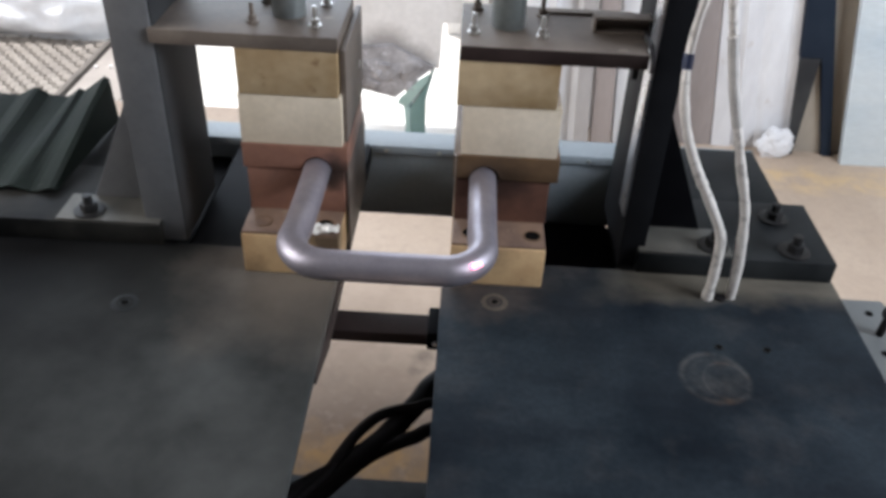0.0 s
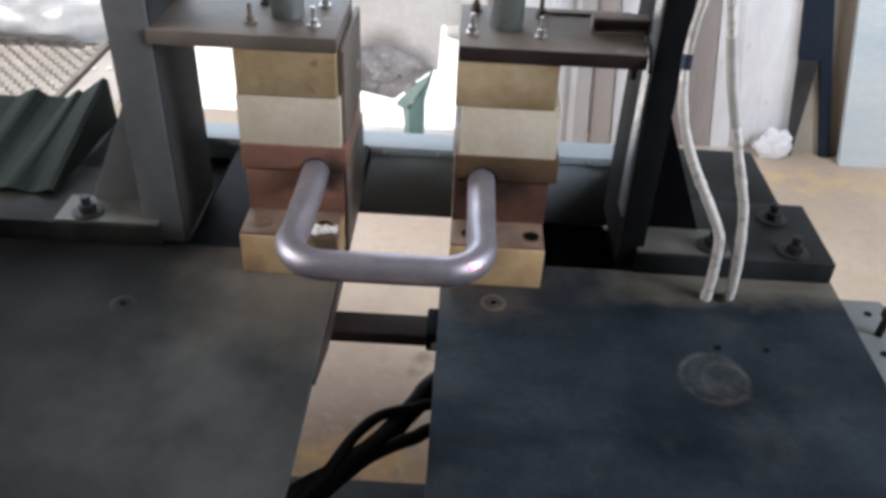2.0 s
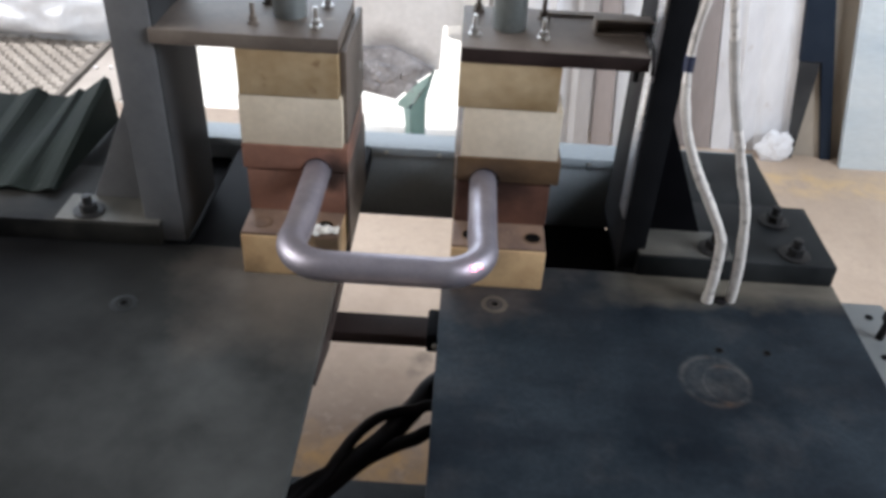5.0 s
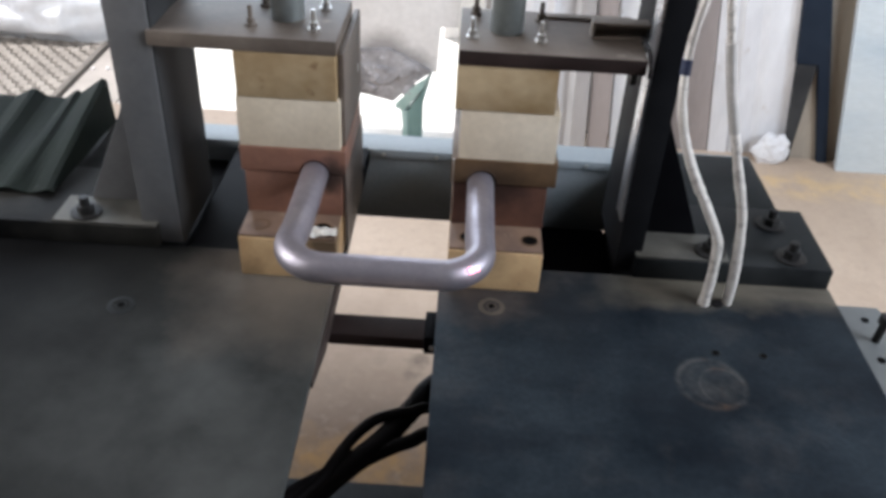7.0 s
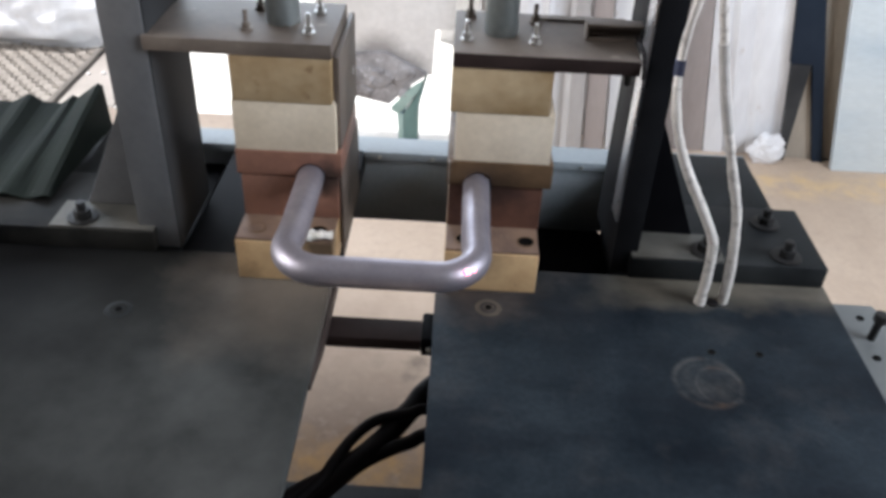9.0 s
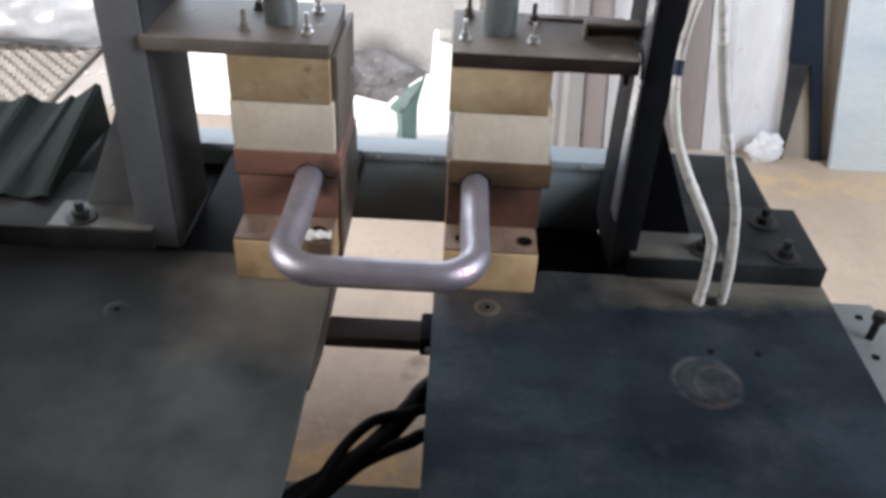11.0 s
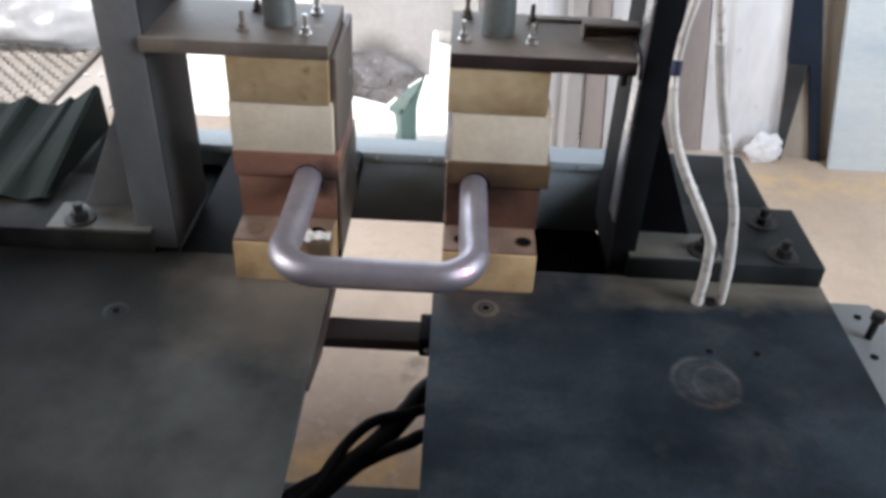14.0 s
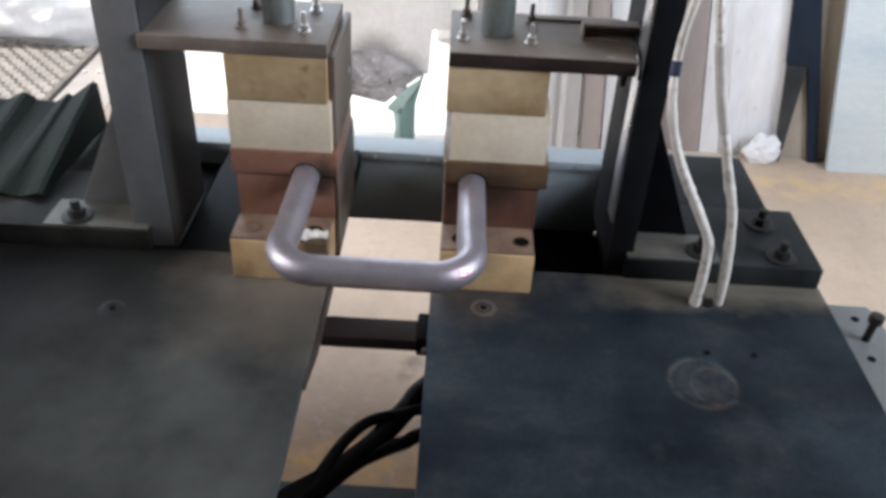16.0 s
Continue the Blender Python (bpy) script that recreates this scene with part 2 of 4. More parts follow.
ROD = surface("chromed_rod", (0.33, 0.36, 0.36), (0.25, 0.28, 0.28), 0.35, 0.55, 12.0, 200.0, 0.04)
TIE = surface("rusty_tie_bar", (0.022, 0.014, 0.013), (0.036, 0.024, 0.022), 0.65, 0.0, 20.0, 200.0, 0.1, spec=0.15)
RUST = surface("red_oxide_primer", (0.03, 0.017, 0.013), (0.02, 0.013, 0.011), 0.65, 0, 18.0, 200.0, 0.1)
RUBBER = surface("black_rubber", (0.007, 0.006, 0.007), (0.016, 0.014, 0.015), 0.55, 0, 20.0, 300.0, 0.1, spec=0.12)
YARD = surface("pale_sunlit_concrete", (0.72, 0.70, 0.66), (0.62, 0.60, 0.56), 0.85, 0, 1.3, 40.0, 0.1)
PLASTER = surface("limewashed_plaster", (0.70, 0.68, 0.66), (0.58, 0.56, 0.54), 0.8, 0, 2.0, 50.0, 0.12, wear=(0.5, 0.46, 0.42), wear_at=0.66)
SHEETING = surface("white_plastic_sheet", (0.76, 0.77, 0.79), (0.60, 0.60, 0.62), 0.4, 0, 4.0, 30.0, 0.06, wear=(0.50, 0.46, 0.44), wear_at=0.63, stretch=(1, 1, 0.3))
PALE_BLUE = surface("pale_blue_paint", (0.43, 0.51, 0.57), (0.58, 0.63, 0.65), 0.5, 0, 2.0, 60.0, 0.05, stretch=(0.5, 1, 2.0))
TAN = surface("tan_board", (0.42, 0.375, 0.31), (0.34, 0.30, 0.25), 0.7, 0, 4.0, 90.0, 0.08, stretch=(1, 1, 0.2))
NAVY = surface("navy_paint", (0.012, 0.018, 0.030), (0.02, 0.028, 0.042), 0.6, 0, 6.0, 120.0, 0.05, spec=0.08)
STRAP = surface("grey_brown_webbing", (0.16, 0.145, 0.13), (0.12, 0.11, 0.10), 0.8, 0, 20.0, 200.0, 0.2)
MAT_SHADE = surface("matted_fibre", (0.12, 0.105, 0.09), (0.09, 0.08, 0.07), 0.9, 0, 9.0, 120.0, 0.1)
GROUND_STRIP = surface("beige_concrete", (0.27, 0.243, 0.22), (0.22, 0.197, 0.178), 0.85, 0, 6.0, 60.0, 0.15)
SIDE_GREY = surface("side_plate_paint", (0.095, 0.103, 0.105), (0.125, 0.133, 0.133), 0.45, 0, 9.0, 160.0, 0.05)
SLEEVE_GREY = surface("grey_tape", (0.52, 0.50, 0.48), (0.38, 0.365, 0.35), 0.5, 0.1, 40.0, 400.0, 0.1)
GREEN_PALE = surface("worn_green_paint", (0.28, 0.40, 0.37), (0.34, 0.45, 0.42), 0.5, 0, 12.0, 150.0, 0.08)
GREEN = surface("green_machine_paint", (0.11, 0.19, 0.18), (0.15, 0.24, 0.225), 0.5, 0, 9.0, 150.0, 0.08)
ASH = surface("grey_scale_scrap", (0.36, 0.345, 0.35), (0.16, 0.15, 0.15), 0.9, 0, 14.0, 60.0, 0.6, wear=(0.45, 0.43, 0.44), wear_at=0.6)
CORRUGATED = surface("dark_green_sheet", (0.007, 0.011, 0.009), (0.015, 0.021, 0.017), 0.7, 0.0, 14.0, 120.0, 0.25, spec=0.1, wear=(0.035, 0.042, 0.034), wear_at=0.64)
WICKER = surface("woven_strip", (0.215, 0.19, 0.162), (0.16, 0.14, 0.12), 0.7, 0, 6.0, 120.0, 0.15)
# walls out of view and roof kept dark to deepen the shadows
UNSEEN_DARK = surface("dark_unseen_plaster", (0.24, 0.225, 0.205), (0.17, 0.16, 0.145), 0.8, 0, 1.6, 50.0, 0.12)
ROOF = surface("grey_roof_sheet", (0.16, 0.155, 0.15), (0.11, 0.105, 0.10), 0.6, 0, 1.5, 40.0, 0.1)
BLUE_TAPE = surface("blue_tape", (0.012, 0.018, 0.05), (0.018, 0.026, 0.07), 0.5, 0, 90.0, 300.0, 0.05)
FOIL = surface("crumpled_foil", (0.72, 0.70, 0.66), (0.6, 0.58, 0.54), 0.35, 0.4, 60.0, 300.0, 0.2)


def braid():
    """Silver fibreglass sleeve with a fine woven relief."""
    m = surface("silver_sleeve", (0.70, 0.67, 0.63), (0.56, 0.53, 0.50), 0.42, 0.25, 40.0, 700.0, 0.2, wear=(0.38, 0.355, 0.335), wear_at=0.55)
    nt = m.node_tree
    bs = nt.nodes["Principled BSDF"]
    co = nt.nodes.new("ShaderNodeTexCoord").outputs["Object"]
    w = node(nt, "ShaderNodeTexWave", Scale=60.0, Distortion=9.0)
    w.bands_direction = "Z"
    nt.links.new(co, w.inputs["Vector"])
    bp = node(nt, "ShaderNodeBump", Strength=0.28, Distance=0.001)
    nt.links.new(w.outputs[1], bp.inputs["Height"])
    nt.links.new(bp.outputs[0], bs.inputs["Normal"])
    return m


def sooted(m, spots, colour):
    """Soot burnt in round given places, as (place, near, far, share)."""
    nt = m.node_tree
    bs = nt.nodes["Principled BSDF"]
    col = bs.inputs["Base Color"].links[0].from_socket
    co = nt.nodes.new("ShaderNodeTexCoord").outputs["Object"]
    wob = maths(nt, "MULTIPLY", maths(nt, "SUBTRACT", noise_out(nt, co, 60.0, 4.0), 0.5), 0.03)
    for at, near, far, share in spots:
        gap = nt.nodes.new("ShaderNodeVectorMath")
        gap.operation = "DISTANCE"
        gap.inputs[1].default_value = at
        nt.links.new(co, gap.inputs[0])
        d = maths(nt, "ADD", gap.outputs["Value"], wob)
        fac = maths(nt, "MULTIPLY", maths(nt, "SUBTRACT", 1.0, ramp(nt, d, near, far)), share)
        col = rough_mix(nt, fac, col, colour)
    nt.links.new(col, bs.inputs["Base Color"])
    return m


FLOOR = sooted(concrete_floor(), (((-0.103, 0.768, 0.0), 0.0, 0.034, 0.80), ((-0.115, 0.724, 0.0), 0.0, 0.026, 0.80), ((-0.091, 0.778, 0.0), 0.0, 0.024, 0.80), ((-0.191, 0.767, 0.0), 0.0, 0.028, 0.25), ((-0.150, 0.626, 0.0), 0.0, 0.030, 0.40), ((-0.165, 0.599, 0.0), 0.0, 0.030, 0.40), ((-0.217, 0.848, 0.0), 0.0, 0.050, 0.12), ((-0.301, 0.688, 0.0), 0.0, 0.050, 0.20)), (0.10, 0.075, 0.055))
sooted(COPPER, (((-0.170, 0.071, 0.900), 0.010, 0.028, 0.85),), (0.035, 0.026, 0.023))
sooted(BRONZE, (((-0.002, 0.071, 0.902), 0.012, 0.040, 0.75),), (0.035, 0.022, 0.014))
sooted(COPPER_DARK, (((0.004, 0.073, 0.899), 0.010, 0.035, 0.65),), (0.03, 0.018, 0.014))
sooted(BRASS, (((-0.170, 0.027, 0.846), 0.012, 0.034, 0.85), ((-0.005, 0.027, 0.842), 0.01, 0.03, 0.35), ((-0.250, 0.027, 0.806), 0.004, 0.02, 0.4)), (0.05, 0.034, 0.024))
SOOT = surface("sooty_bronze", (0.23, 0.15, 0.105), (0.14, 0.092, 0.07), 0.55, 0.2, 24.0, 260.0, 0.1, wear=(0.32, 0.24, 0.16), wear_at=0.64)
SLEEVE = braid()
SPARK = glowing("white_hot_metal", (1.0, 0.56, 0.28), 14.0)
LASER = glowing("laser_red", (1.0, 0.13, 0.24), 5.0)

# ---- mesh helpers ----


def mesh_of(name, bm, material, smooth=False):
    me = bpy.data.meshes.new(name)
    bmesh.ops.recalc_face_normals(bm, faces=bm.faces)
    bm.to_mesh(me)
    bm.free()
    me.materials.append(material)
    if smooth:
        me.polygons.foreach_set("use_smooth", [True] * len(me.polygons))
        me.set_sharp_from_angle(angle=radians(38))
    return me


def thing(name, at, label, category, group="", kind=""):
    ob = new(name)
    ob.empty_display_size = 0.05
    ob.matrix_basis = Matrix.Translation(at)
    return tagged(ob, label, category, group, kind)


def part(name, bm, material, parent, label="", smooth=True):
    """One mesh, built in world coordinates, under a thing or under a part of it."""
    ob = new(name, mesh_of(name, bm, material, smooth))
    ob.parent = parent
    if parent.type == "EMPTY":
        ob.matrix_parent_inverse = parent.matrix_basis.inverted()
    return tagged(ob, label) if label else ob


def solid(name, bm, material, label, category="", group="", kind="", smooth=True):
    return tagged(new(name, mesh_of(name, bm, material, smooth)), label, category, group, kind)


def box(x0, x1, y0, y1, z0, z1, bevel=0.0015, bm=None, segments=2):
    b = bmesh.new()
    bmesh.ops.create_cube(b, size=1.0)
    for v in b.verts:
        v.co = Vector((x0 + (v.co.x + 0.5) * (x1 - x0), y0 + (v.co.y + 0.5) * (y1 - y0), z0 + (v.co.z + 0.5) * (z1 - z0)))
    if bevel:
        bmesh.ops.bevel(b, geom=b.edges[:], offset=bevel, segments=segments, affect="EDGES", profile=0.6)
    return join(bm, b)


def join(bm, b):
    if bm is None:
        return b
    me = bpy.data.meshes.new("tmp")
    b.to_mesh(me)
    b.free()
    bm.from_mesh(me)
    bpy.data.meshes.remove(me)
    return bm


def cyl(at, r, h, axis="z", seg=24, bevel=0.0008, r2=None, bm=None):
    """A cylinder or cone from its base at 'at' along an axis."""
    b = bmesh.new()
    bmesh.ops.create_cone(b, cap_ends=True, segments=seg, radius1=r, radius2=r if r2 is None else r2, depth=h)
    for v in b.verts:
        v.co.z += h / 2
    if bevel:
        rims = [e for e in b.edges if len({round(v.co.z, 6) for v in e.verts}) == 1]
        bmesh.ops.bevel(b, geom=rims, offset=bevel, segments=2, affect="EDGES", profile=0.6)
    turn = axis if isinstance(axis, Matrix) else {"z": pose(0, 0, 0), "x": pose(0, 0, 0, 0, 90, 0), "y": pose(0, 0, 0, -90, 0, 0)}[axis]
    b.transform(Matrix.Translation(at) @ turn)
    return join(bm, b)


def prism(points, along, a, b_, bevel=0.0, bm=None):
    """An outline in two axes drawn out along the third ('x', 'y' or 'z') from a to b_."""
    b = bmesh.new()

    def at(p, d):
        return {"x": (d, p[0], p[1]), "y": (p[0], d, p[1]), "z": (p[0], p[1], d)}[along]
    rows = [[b.verts.new(at(p, d)) for p in points] for d in (a, b_)]
    n = len(points)
    for i in range(n):
        b.faces.new((rows[0][i], rows[0][(i + 1) % n], rows[1][(i + 1) % n], rows[1][i]))
    b.faces.new(rows[0]), b.faces.new(rows[1][::-1])
    if bevel:
        bmesh.ops.recalc_face_normals(b, faces=b.faces)
        ends = [e for e in b.edges if e.calc_face_angle(0) > radians(50)]
        bmesh.ops.bevel(b, geom=ends, offset=bevel, segments=2, affect="EDGES", profile=0.6)
    return join(bm, b)


def smooth_path(points, steps=8):
    p = [Vector(q) for q in points]
    p = [p[0] * 2 - p[1], *p, p[-1] * 2 - p[-2]]
    out = []
    for i in range(1, len(p) - 2):
        for k in range(steps):
            t = k / steps
            a, b, c, d = p[i - 1:i + 3]
            out.append(0.5 * (2 * b + (c - a) * t + (2 * a - 5 * b + 4 * c - d) * t * t + (3 * b - a - 3 * c + d) * t ** 3))
    return [*out, p[-2]]


def tube(points, r, seg=14, bm=None, wobble=0.0, r_end=None):
    b = bmesh.new()
    side = None
    last = None
    for i, p in enumerate(points):
        way = (points[min(i + 1, len(points) - 1)] - points[max(i - 1, 0)]).normalized()
        side = way.orthogonal() if side is None else (side - way * side.dot(way))
        side.normalize()
        up = way.cross(side)
        rr = (r + ((r_end or r) - r) * min(1, i / (0.8 * len(points)))) * (1 + wobble * (noise.noise(p * 60) + 0.6 * noise.noise(p * 170)))
        ring = [b.verts.new(p + (side * math.cos(a) + up * math.sin(a)) * rr) for a in (2 * math.pi * k / seg for k in range(seg))]
        if last:
            for k in range(seg):
                b.faces.new((last[k], last[(k + 1) % seg], ring[(k + 1) % seg], ring[k]))
        else:
            b.faces.new(ring[::-1])
        last = ring
    b.faces.new(last)
    return join(bm, b)


def lump(size, at, seed, rough=0.25, level=3, flat=0.0):
    """An uneven soft or stony lump."""
    b = bmesh.new()
    bmesh.ops.create_icosphere(b, subdivisions=level, radius=1.0)
    for v in b.verts:
        d = 1 + rough * noise.noise(v.co * 1.6 + Vector((seed, 0, 0))) + rough * 0.5 * noise.noise(v.co * 4.1 + Vector((0, seed, 0)))
        v.co = Vector((v.co.x * size[0], v.co.y * size[1], max(v.co.z, -1 + flat) * size[2])) * d + Vector(at)
    return b


def hex_points(cx, cy, r, turn=0.0):
    return [(cx + r * math.cos(turn + k * math.pi / 3), cy + r * math.sin(turn + k * math.pi / 3)) for k in range(6)]


# ---- setting ----
bm = box(-3.4, 2.6, -5, 1.86, -0.12, 0.0, 0)
box(-3.4, -0.60, 1.86, 1.988, -0.12, 0.0, 0, bm)
box(0.02, 2.6, 1.86, 1.98, -0.12, 0.0, 0, bm)
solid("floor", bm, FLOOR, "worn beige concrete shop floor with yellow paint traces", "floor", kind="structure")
b = bmesh.new()
bmesh.ops.create_grid(b, x_segments=4, y_segments=4, size=400)
b.transform(Matrix.Translation((0, 0, -0.03)))
solid("ground", b, YARD, "pale concrete yard in full sunlight", "ground", kind="structure")
# unseen roof, its rear edge set where the sunlight should begin
bm = box(-3.6, 2.8, -5.2, 3.26, 3.6, 3.68, 0)
solid("ceiling", bm, ROOF, "unseen grey roof added to keep sun off the machine", "ceiling", kind="structure")
bm = box(0.02, 2.6, 1.98, 2.14, -0.02, 3.6, 0)
solid("wall_north", bm, PLASTER, "limewashed plaster wall behind the machine", "wall", kind="structure")
# unseen east, south and west walls, added to cut stray light
bm = box(2.45, 2.6, -5, 1.95, 0, 1.4, 0)
box(2.45, 2.6, -5, 1.95, 2.8, 3.6, 0, bm)
box(2.45, 2.6, 0.4, 1.95, 1.4, 2.8, 0, bm)
box(2.45, 2.6, -5, -1.6, 1.4, 2.8, 0, bm)
solid("wall_east", bm, UNSEEN_DARK, "unseen dark plaster wall with an added window opening", "wall", kind="structure")
bm = box(-3.4, 2.45, -5.15, -5, 0, 3.6, 0)
solid("wall_south", bm, UNSEEN_DARK, "unseen dark plaster wall added to close the shed", "wall", kind="structure")
bm = box(-3.55, -3.4, -5.15, -1.3, 0, 3.6, 0)
box(-3.55, -3.4, 0.9, 1.95, 0, 3.6, 0, bm)
box(-3.55, -3.4, -1.3, 0.9, 3.0, 3.6, 0, bm)
solid("wall_west", bm, UNSEEN_DARK, "unseen dark plaster end wall with an added doorway", "wall", kind="structure")
bm = box(-0.13, 6.0, 2.86, 3.1, -0.05, 3.2, 0)
solid("backdrop_wall", bm, PLASTER, "whitewashed wall across the yard", "wall", kind="structure")

# ---- machine: stands, tables, rear beam ----


def cabinet(x0, x1, label):
    t = thing("machine_stand", ((x0 + x1) / 2, -0.1, 0), label, "machine stand", "stands of the machine")
    if x1 > 0:
        part("body", box(x0, x1, -0.44, 0.06, 0.06, 0.772, 0.006), BLACK, t)
        part("rear_body", box(0.168, x1, 0.061, 0.318, 0.06, 0.7895, 0.001), BLACK, t)
    else:
        part("body", box(x0, x1, -0.44, 0.312, 0.06, 0.772, 0.006), BLACK, t)
    part("plinth", box(x0 + 0.03, x1 - 0.03, -0.40, 0.28, 0.0, 0.06, 0.002), BLACK, t)
    return t


cabinet(-0.015, 0.36, "black steel machine stand under the blue-grey table")
cabinet(-0.78, -0.345, "black steel machine stand under the dark grey table")
solid("floor_beam", box(-0.345, -0.015, 0.20, 0.342, 0.0, 0.09, 0.004), BASE_PAINT, "dusty steel floor beam joining the stands", "beam")


def table_screw(parent, x, y, z, r, plate):
    ring = part("countersunk_screw", cyl((x, y, z - 0.0008), r, 0.0013, bevel=0.0004, seg=32), SCREW if plate is TABLE else BASE_PAINT, parent, "tarnished countersunk screw")
    part("socket", prism(hex_points(x, y, r * 0.28), "z", z + 0.0002, z + 0.0011), HOLE, ring, smooth=False)
    part("rim", ring_mesh(x, y, z + 0.0003, r * 0.42, r * 0.62, 0.0007), plate, ring)
    return ring


def ring_mesh(x, y, z, r0, r1, h, seg=32):
    b = bmesh.new()
    rows = []
    for r, dz in ((r0, 0), (r0, h), (r1, h), (r1, 0)):
        rows.append([b.verts.new((x + r * math.cos(2 * math.pi * k / seg), y + r * math.sin(2 * math.pi * k / seg), z + dz)) for k in range(seg)])
    for i in range(4):
        for k in range(seg):
            b.faces.new((rows[i][k], rows[i][(k + 1) % seg], rows[(i + 1) % 4][(k + 1) % seg], rows[(i + 1) % 4][k]))
    return b


def pin_hole(parent, x, y, z, r=0.0030):
    h = part("screw_hole", cyl((x, y, z - 0.004), r, 0.0045, bevel=0, seg=16), HOLE, parent)
    part("rim", ring_mesh(x, y, z, r, r + 0.0010, 0.0006, 16), BASE_PAINT, h)


right_table = thing("machine_table", (0.15, -0.2, 0.772), "dark blue-grey painted steel table with a ring stain", "machine table", "tables of the machine")
part("top_plate", box(-0.054, 0.364, -0.46, 0.068, 0.775, 0.80, 0.0018), TABLE, right_table, "dark blue-grey plate with ring stain")
part("under_frame", box(0.0, 0.34, -0.43, 0.06, 0.772, 0.775, 0), BLACK, right_table)
table_screw(right_table, 0.001, -0.001, 0.80, 0.0135, TABLE)
for hx in (0.217, 0.263):
    pin_hole(right_table, hx, -0.050, 0.80)

left_table = thing("machine_table", (-0.45, -0.2, 0.772), "dark grey steel table with painted haze, weld dust and a countersunk screw", "machine table", "tables of the machine")
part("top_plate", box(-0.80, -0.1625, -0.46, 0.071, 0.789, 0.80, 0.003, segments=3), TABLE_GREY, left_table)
part("side_rail", prism([(-0.178, 0.068), (-0.1605, 0.068), (-0.1605, -0.05), (-0.1650, -0.10), (-0.178, -0.10)], "z", 0.768, 0.789, 0.001), RUST, left_table, "red-brown primed side rail")
part("under_frame", box(-0.78, -0.37, -0.43, 0.06, 0.772, 0.789, 0), BLACK, left_table)
table_screw(left_table, -0.364, -0.035, 0.80, 0.0135, TABLE_GREY)

side_shelf = thing("side_plate", (0.40, -0.1, 0.76), "light grey steel side plate with drilled holes", "plate")
part("plate", prism([(0.30, -0.34), (0.433, -0.34), (0.433, 0.052), (0.427, 0.0725), (0.30, 0.0735)], "z", 0.762, 0.7735, 0.0012), SIDE_GREY, side_shelf)
part("bracket", box(0.361, 0.415, -0.30, 0.02, 0.70, 0.762, 0.002), BLACK, side_shelf)
for hx, hy_ in ((0.4055, 0.049), (0.399, -0.015)):
    pin_hole(side_shelf, hx, hy_, 0.7735, 0.0034)
loose = thing("cap_screw", (0.404, 0.012, 0.7735), "black cap screw standing tilted in the side plate", "bolt")
lean = pose(0.404, 0.0155, 0.7715, 0, 4, 0)
part("shank", cyl((0, 0, 0), 0.0042, 0.026, axis=pose(0, 0, 0), bevel=0.0004), BOLT_DARK, loose).data.transform(lean)
head = part("head", cyl((0, 0, 0.026), 0.0075, 0.009, axis=pose(0, 0, 0)), BOLT_DARK, loose)
head.data.transform(lean)

rear_beam = thing("rear_beam", (0.0, 0.34, 0.69), "grey enamelled steel beam across the back of the machine", "beam")
part("beam", box(-0.47, 0.352, 0.3185, 0.357, 0.69, 0.80, 0.002), BEAM, rear_beam)
part("lip", box(-0.47, 0.352, 0.3135, 0.3185, 0.788, 0.80, 0.0012), BEAM, rear_beam)
for sx in (0.085, 0.128, 0.30, -0.14, -0.07):
    part("screw", cyl((sx, 0.3135, 0.793), 0.0026, 0.0016, axis=pose(0, 0, 0, 90, 0, 0), bevel=0.0004, seg=12), BRIGHT, rear_beam)

# ---- tie bar and cables below the gap ----
tie = thing("tie_bar", (-0.11, 0.0, 0.73), "dark rusty square tie bar joining both tables", "tie bar")
part("bar", box(-0.178, -0.03, -0.012, 0.022, 0.745, 0.76, 0.003), TIE, tie)
part("collar", box(-0.066, -0.052, -0.015, 0.029, 0.742, 0.765, 0.003), BLACK, tie, "black square collar")
part("set_screw", cyl((-0.057, -0.0175, 0.752), 0.003, 0.004, axis="y", bevel=0.0005, seg=12), BRIGHT, tie)


def cable(name, pts, r, label):
    return solid(name, tube(smooth_path(pts), r, 14), RUBBER, label, "cable", "cables under the table")


cable("power_cable", [(0.07, 0.09, 0.68), (0.0, 0.05, 0.69), (-0.0543, -0.0171, 0.700), (-0.0703, -0.0475, 0.700), (-0.0856, -0.0740, 0.700), (-0.1027, -0.1016, 0.700), (-0.1221, -0.1245, 0.700), (-0.1409, -0.1445, 0.700), (-0.1643, -0.1635, 0.700), (-0.1843, -0.1809, 0.698), (-0.25, -0.225, 0.68)], 0.0112, "thick black rubber power cable hanging under the table")
cable("power_cable", [(0.07, -0.05, 0.69), (0.0, -0.055, 0.705), (-0.0541, -0.0609, 0.712), (-0.0720, -0.0679, 0.712), (-0.0915, -0.0735, 0.712), (-0.1102, -0.0843, 0.712), (-0.1269, -0.1071, 0.712), (-0.1386, -0.1328, 0.712), (-0.1473, -0.1523, 0.710), (-0.1623, -0.1710, 0.706), (-0.22, -0.22, 0.69)], 0.0058, "thin black rubber cable looping under the table")
cable("power_cable", [(0.07, -0.04, 0.68), (0.0, -0.055, 0.69), (-0.0536, -0.0834, 0.700), (-0.0697, -0.0951, 0.700), (-0.0858, -0.1038, 0.700), (-0.1117, -0.1202, 0.698), (-0.1309, -0.1397, 0.696), (-0.1489, -0.1610, 0.694), (-0.1667, -0.1789, 0.690), (-0.23, -0.23, 0.67)], 0.0072, "black rubber cable sagging under the table")

